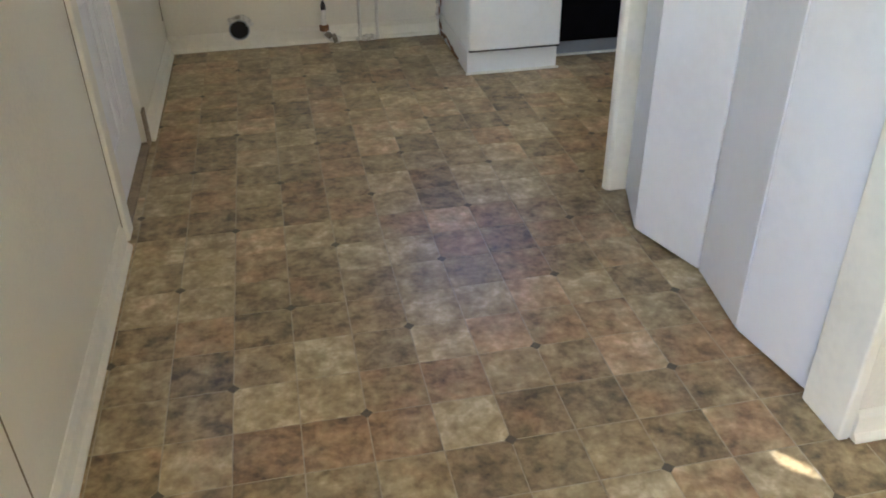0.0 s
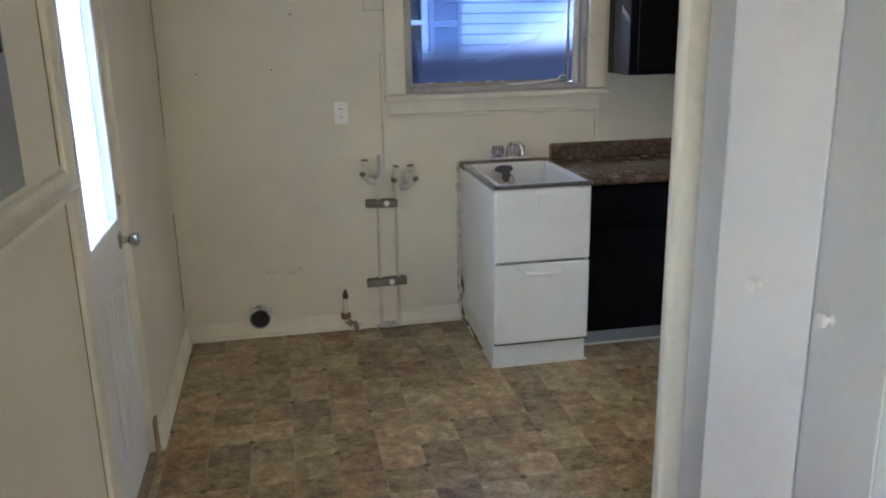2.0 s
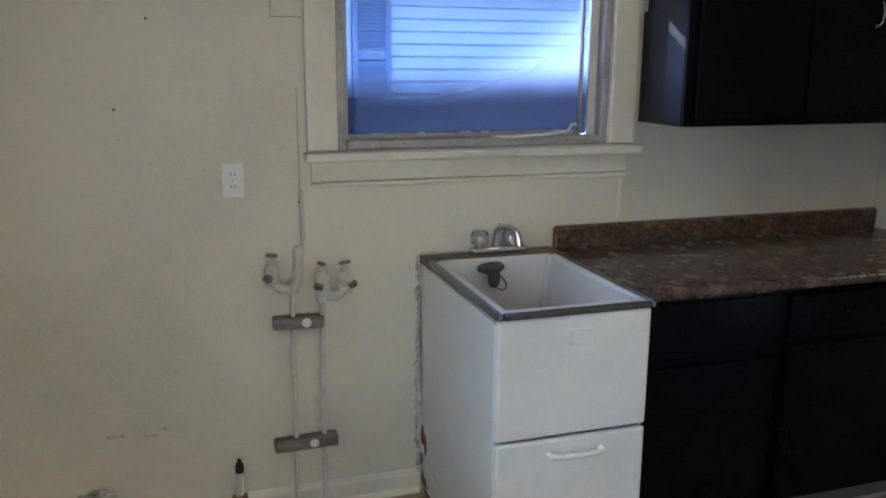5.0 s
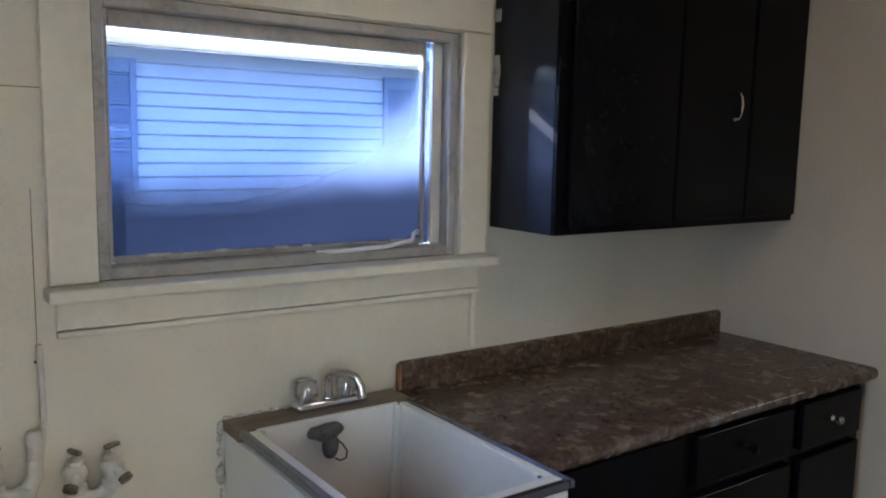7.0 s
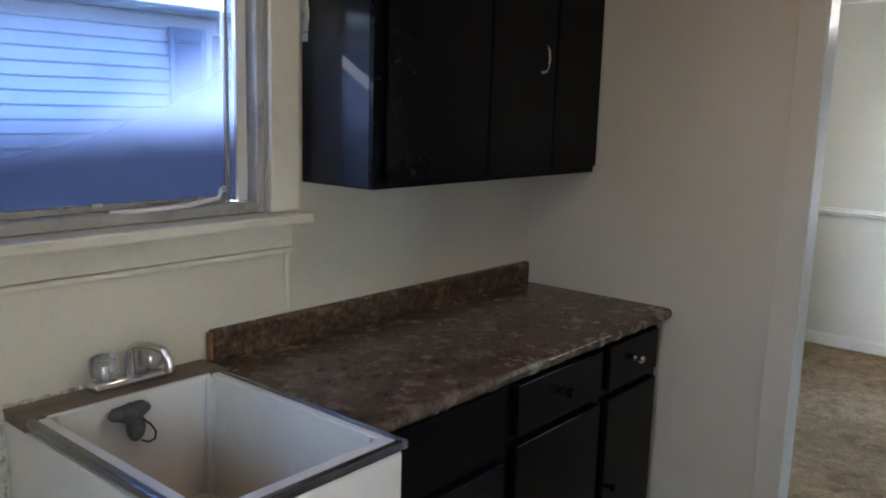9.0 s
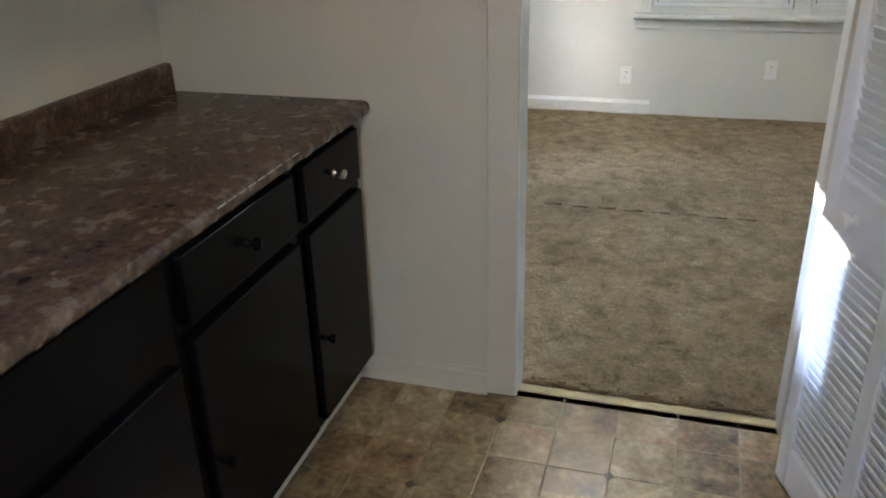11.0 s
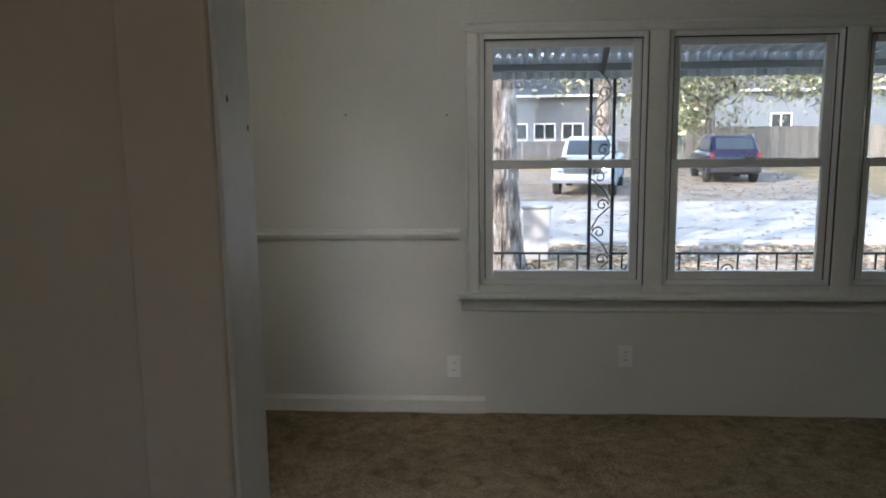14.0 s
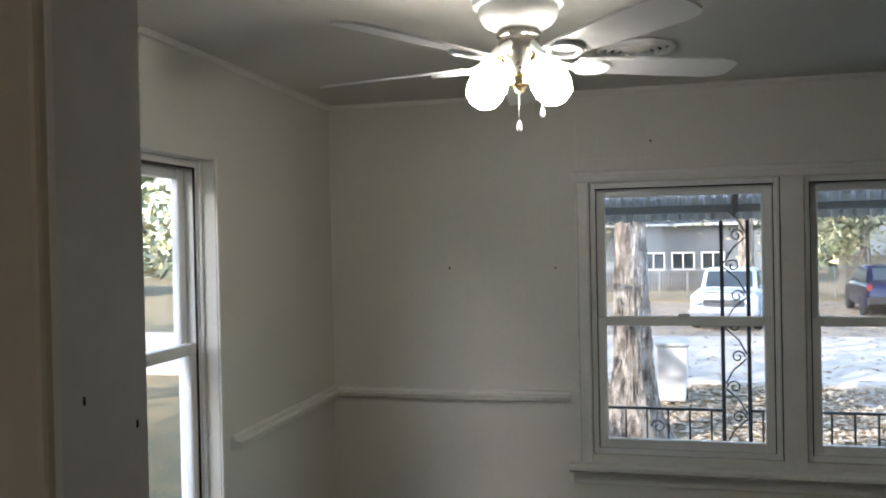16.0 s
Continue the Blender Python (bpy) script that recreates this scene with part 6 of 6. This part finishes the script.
# ---- houses ----
def far_house(x, y0, y1, wins, door, label, mat, eave=2.5):
    h = thing("house", (x, (y0 + y1) / 2, GZ), label, "house")
    holes = [(y, y + w, z, z + hh) for y, w, z, hh in wins]
    part("wall", wall_bm("x", x, x + 0.2, y0, y1, GZ, eave, [(a, b, c, d) for a, b, c, d in holes]), mat, h)
    part("wall", box(x + 0.2, x + 8, y1 - 0.2, y1, GZ, eave, 0), mat, h)
    part("wall", box(x + 0.2, x + 8, y0, y0 + 0.2, GZ, eave, 0), mat, h)
    part("wall", box(x + 7.8, x + 8, y0 + 0.2, y1 - 0.2, GZ, eave, 0), mat, h)
    rf = extrude_profile(bmesh.new(), [(x - 0.5, eave - 0.05), (x + 4, eave + 2.2), (x + 8.5, eave - 0.05), (x + 8.5, eave + 0.1), (x + 4, eave + 2.4), (x - 0.5, eave + 0.1)], 1, y0 - 0.4, y1 + 0.4)
    part("roof", rf, ROOF, h)
    part("gutter", box(x - 0.56, x - 0.46, y0 - 0.4, y1 + 0.4, eave - 0.06, eave + 0.08, 0.01), VINYLW, h)
    for y, w, z, hh in wins:
        fr = bmesh.new()
        for q in ((y - 0.08, y, z - 0.08, z + hh + 0.08), (y + w, y + w + 0.08, z - 0.08, z + hh + 0.08), (y, y + w, z + hh, z + hh + 0.08), (y, y + w, z - 0.08, z), (y + w / 2 - 0.03, y + w / 2 + 0.03, z, z + hh)):
            block(fr, x - 0.05, x + 0.08, *q)
        wi = part("window", fr, VINYLW, h)
        part("pane", box(x + 0.05, x + 0.06, y, y + w, z, z + hh, 0), WINDOWDARK, wi)
    n = int((eave - GZ) / 0.2)
    for k in range(n):
        z = GZ + 0.2 * k
        segs, a = [], y0
        for hy0, hy1, hz0, hz1 in sorted(holes):
            if hz0 - 0.1 < z + 0.2 and hz1 + 0.1 > z:
                segs.append((a, hy0 - 0.09))
                a = hy1 + 0.09
        segs.append((a, y1))
        for a, b in segs:
            if b > a:
                part("board", extrude_profile(bmesh.new(), [(x, z), (x - 0.025, z), (x - 0.004, z + 0.2), (x, z + 0.2)], 1, a, b), mat, h)
    return h


far_house(50.0, -4.0, 9.0, [(1.9, 1.1, -0.15, 0.85), (0.3, 1.1, -0.15, 0.85), (-1.3, 1.1, -0.15, 0.85), (5.5, 1.1, -0.15, 0.85)], None, "low grey-blue house across the street", SIDING2, 2.3)
far_house(56.0, -26.0, -12.0, [(-15, 1.2, 0.0, 1.1), (-19, 1.2, 0.0, 1.1), (-23, 1.2, 0.0, 1.1)], None, "pale house farther down the street", SIDING2, 2.6)
far_house(40.0, 34.0, 46.0, [(36, 1.2, 0.0, 1.1), (40, 1.2, 0.0, 1.1)], None, "pale house beyond the side yard", SIDING2, 2.6)

fn = thing("chain_link_fence", (40, 2, GZ), "grey chain-link fence in front of the far house", "fence")
for k in range(14):
    part("post", tube(bmesh.new(), [(40, -6 + k * 1.2, GZ), (40, -6 + k * 1.2, GZ + 1.35)], 0.03, 6), FENCE, fn)
part("top_rail", tube(bmesh.new(), [(40, -6, GZ + 1.35), (40, 9.6, GZ + 1.35)], 0.025, 6), FENCE, fn)
mesh_bm = bmesh.new()
for k in range(110):
    y = -6 + k * 0.15
    for s in (-1, 1):
        y2 = y + s * 1.35
        if -6 <= y2 <= 9.6:
            tube(mesh_bm, [(40, y, GZ + 0.02), (40, y2, GZ + 1.34)], 0.008, 3)
part("wire_mesh", mesh_bm, FENCE, fn)
pf = thing("picket_fence", (45.5, 3, GZ), "dark weathered picket fence in front of the far house", "fence")
pk_me = mesh_of("picket", box(-0.012, 0.012, 0, 0.09, 0, 0.98, 0.004), DARKWOOD)
for k in range(90):
    o = new("picket", pk_me)
    o.parent = pf
    o.matrix_parent_inverse = pf.matrix_basis.inverted()
    o.matrix_basis = Matrix.Translation((45.5, -3.5 + k * 0.14, GZ))
for z in (0.25, 0.75):
    part("rail", box(45.515, 45.56, -3.5, 9.1, GZ + z, GZ + z + 0.08, 0.004), DARKWOOD, pf)
bfence = thing("board_fence", (44, -14, GZ), "grey weathered board fence behind the parked cars", "fence")
bd_me = mesh_of("board", box(-0.012, 0.012, 0, 0.14, 0, 1.75, 0.004), WOODFENCE)
for k in range(110):
    o = new("board", bd_me)
    o.parent = bfence
    o.matrix_parent_inverse = bfence.matrix_basis.inverted()
    o.matrix_basis = Matrix.Translation((42.5, -22 + k * 0.15, GZ))

# neighbour's house outside the kitchen window
NB = 9.6
nb = thing("neighbour_house", (1.5, NB, GZ), "neighbouring house with pale blue lap siding and shutters", "house")
EV = 2.31
WINS = [(0.8, 0.95), (4.92, 0.95)]
WZ = (1.12, 2.18)
part("wall", wall_bm("y", NB, NB + 0.2, -9, 9.0, GZ, EV + 0.1, [(a, a + w, WZ[0], WZ[1]) for a, w in WINS]), SIDING, nb)
EXPO = 0.1135
z = GZ
while z < EV:
    spans, a = [], -9.0
    if z + EXPO > WZ[0] - 0.06 and z < WZ[1] + 0.06:
        for wx, w in WINS:
            spans.append((a, wx - 0.07))
            a = wx + w + 0.07
    spans.append((a, 9.0))
    for a, b in spans:
        part("siding_course", extrude_profile(bmesh.new(), [(NB, z), (NB - 0.022, z), (NB - 0.046, z + 0.015), (NB - 0.008, min(EV, z + EXPO)), (NB, min(EV, z + EXPO))], 0, a, b), SIDING, nb)
    z += EXPO
for wx, w in WINS:
    bm = bmesh.new()
    for q in ((wx - 0.07, wx, WZ[0] - 0.06, WZ[1] + 0.06), (wx + w, wx + w + 0.07, WZ[0] - 0.06, WZ[1] + 0.06), (wx, wx + w, WZ[1], WZ[1] + 0.06), (wx, wx + w, WZ[0] - 0.06, WZ[0]), (wx, wx + w, 1.63, 1.68)):
        block(bm, q[0], q[1], NB - 0.062, NB + 0.06, q[2], q[3], 0.004)
    wi = part("window", bm, VINYLW, nb, "white framed window")
    part("pane", box(wx, wx + w, NB + 0.03, NB + 0.04, WZ[0], WZ[1], 0), WINDOWDARK, wi)
    for sx in (wx - 0.445, wx + w + 0.085):
        bm = bmesh.new()
        block(bm, sx, sx + 0.05, NB - 0.078, NB - 0.046, WZ[0] - 0.04, WZ[1] + 0.04, 0.004)
        block(bm, sx + 0.31, sx + 0.36, NB - 0.078, NB - 0.046, WZ[0] - 0.04, WZ[1] + 0.04, 0.004)
        for z0, z1 in ((WZ[0] - 0.04, WZ[0] + 0.03), (1.6, 1.66), (WZ[1] - 0.07, WZ[1] + 0.04)):
            block(bm, sx + 0.05, sx + 0.31, NB - 0.078, NB - 0.046, z0, z1, 0.004)
        sh = part("shutter", bm, SHUTTER, nb, "blue-grey louvered shutter")
        z = WZ[0] + 0.045
        sm = bmesh.new()
        while z < WZ[1] - 0.08:
            if not 1.585 < z < 1.665:
                extrude_profile(sm, [(NB - 0.05, z + 0.028), (NB - 0.073, z), (NB - 0.066, z), (NB - 0.047, z + 0.026)], 0, sx + 0.05, sx + 0.31)
            z += 0.033
        part("shutter_slats", sm, SHUTTER, sh)
part("soffit", box(-9.4, 9.4, NB - 0.4, NB - 0.001, EV + 0.02, EV + 0.05, 0.002), VINYLW, nb, "white soffit")
part("gutter", box(-9.4, 9.4, NB - 0.5, NB - 0.4, EV + 0.03, EV + 0.16, 0.01), VINYLW, nb, "white gutter")
part("roof", extrude_profile(bmesh.new(), [(NB - 0.42, EV + 0.16), (NB + 3.2, EV + 1.7), (NB + 7, EV + 0.16), (NB + 7, EV + 0.06), (NB - 0.42, EV + 0.06)], 0, -9.4, 9.4), ROOF, nb)

# unseen upper block, added only to keep sun out of the side window
part("sun_blocking_storey", box(-4.2, -0.7, NB + 1.9, NB + 5.4, EV + 0.9, 7.6, 0.01), SIDING, nb)
part("sun_blocking_roof", extrude_profile(bmesh.new(), [(NB + 1.5, 7.55), (NB + 3.65, 8.8), (NB + 5.8, 7.55)], 0, -4.6, -0.3), ROOF, nb)

# roof of this house
rh = extrude_profile(bmesh.new(), [(-2.2, CH + 0.1), (NY + 0.45, CH + 0.1), (NY + 0.45, CH + 0.2), (1.4, CH + 1.8), (-2.2, CH + 0.2)], 0, WX - 0.5, FX + 0.3)
structure("roof", rh, ROOF, "shingled roof of the house", "roof")

# ---- floor pieces: vinyl squares with thin pale joints ----
P, X0G, Y0G = 0.1675, 0.286, 1.68
tm = bmesh.new()
hw = P / 2 - 0.0013
t0 = [tm.verts.new(p) for p in ((-hw, -hw, -0.0012), (hw, -hw, -0.0012), (hw, hw, -0.0012), (-hw, hw, -0.0012))]
q = hw - 0.0012
t1 = [tm.verts.new(p) for p in ((-q, -q, 0), (q, -q, 0), (q, q, 0), (-q, q, 0))]
for i in range(4):
    tm.faces.new((t0[i], t0[(i + 1) % 4], t1[(i + 1) % 4], t1[i]))
tm.faces.new(t1)
tile_me = mesh_of("tile", tm, TILE)
rest_v, rest_f = [], []
rngt = random.Random(4)
count = 0
dots = bmesh.new()
for i in range(-5, 18):
    for j in range(-20, 19):
        cx, cy = X0G + (i + 0.5) * P, Y0G + (j + 0.5) * P
        lo_x, hi_x, lo_y, hi_y = cx - P / 2, cx + P / 2, cy - P / 2, cy + P / 2
        if hi_x < WX or lo_x > 3.13 or lo_y < -1.6 or lo_y > NY or (lo_x > 1.5 and lo_y > 1.44 and hi_y < 2.62) or (lo_x > 1.12 and hi_x < 3.1 and lo_y > 4.22):
            continue
        near = (cx < 1.5 and 1.0 < cy < 4.0) or (cx >= 1.5 and 2.85 < cy < 4.2)
        if near and count < 300 and lo_x > WX and hi_x < 3.13:
            o = new("tile", tile_me)
            o.parent = floor_kitchen
            o.matrix_basis = Matrix.Translation((cx, cy, 0))
            count += 1
        else:
            k = len(rest_v)
            x0, x1 = max(lo_x, WX) + 0.0013, min(hi_x, 3.13) - 0.0013
            rest_v += [(x0, lo_y + 0.0013, 0), (x1, lo_y + 0.0013, 0), (x1, hi_y - 0.0013, 0), (x0, hi_y - 0.0013, 0)]
            rest_f.append((k, k + 1, k + 2, k + 3))
        if (i + 2 * j) % 5 == 0:
            c = Vector((lo_x, lo_y, 0.0006))
            r = 0.017
            dots.faces.new([dots.verts.new(c + Vector(v)) for v in ((-r, 0, 0), (0, -r, 0), (r, 0, 0), (0, r, 0))])
rme = bpy.data.meshes.new("outer_tiles")
rme.from_pydata(rest_v, [], rest_f)
rme.materials.append(TILE)
ro = new("outer_tiles", rme)
ro.parent = floor_kitchen
tagged(ro, "", kind="stuff")
part("corner_dots", dots, DOT, floor_kitchen, "small dark diamond dots between squares")
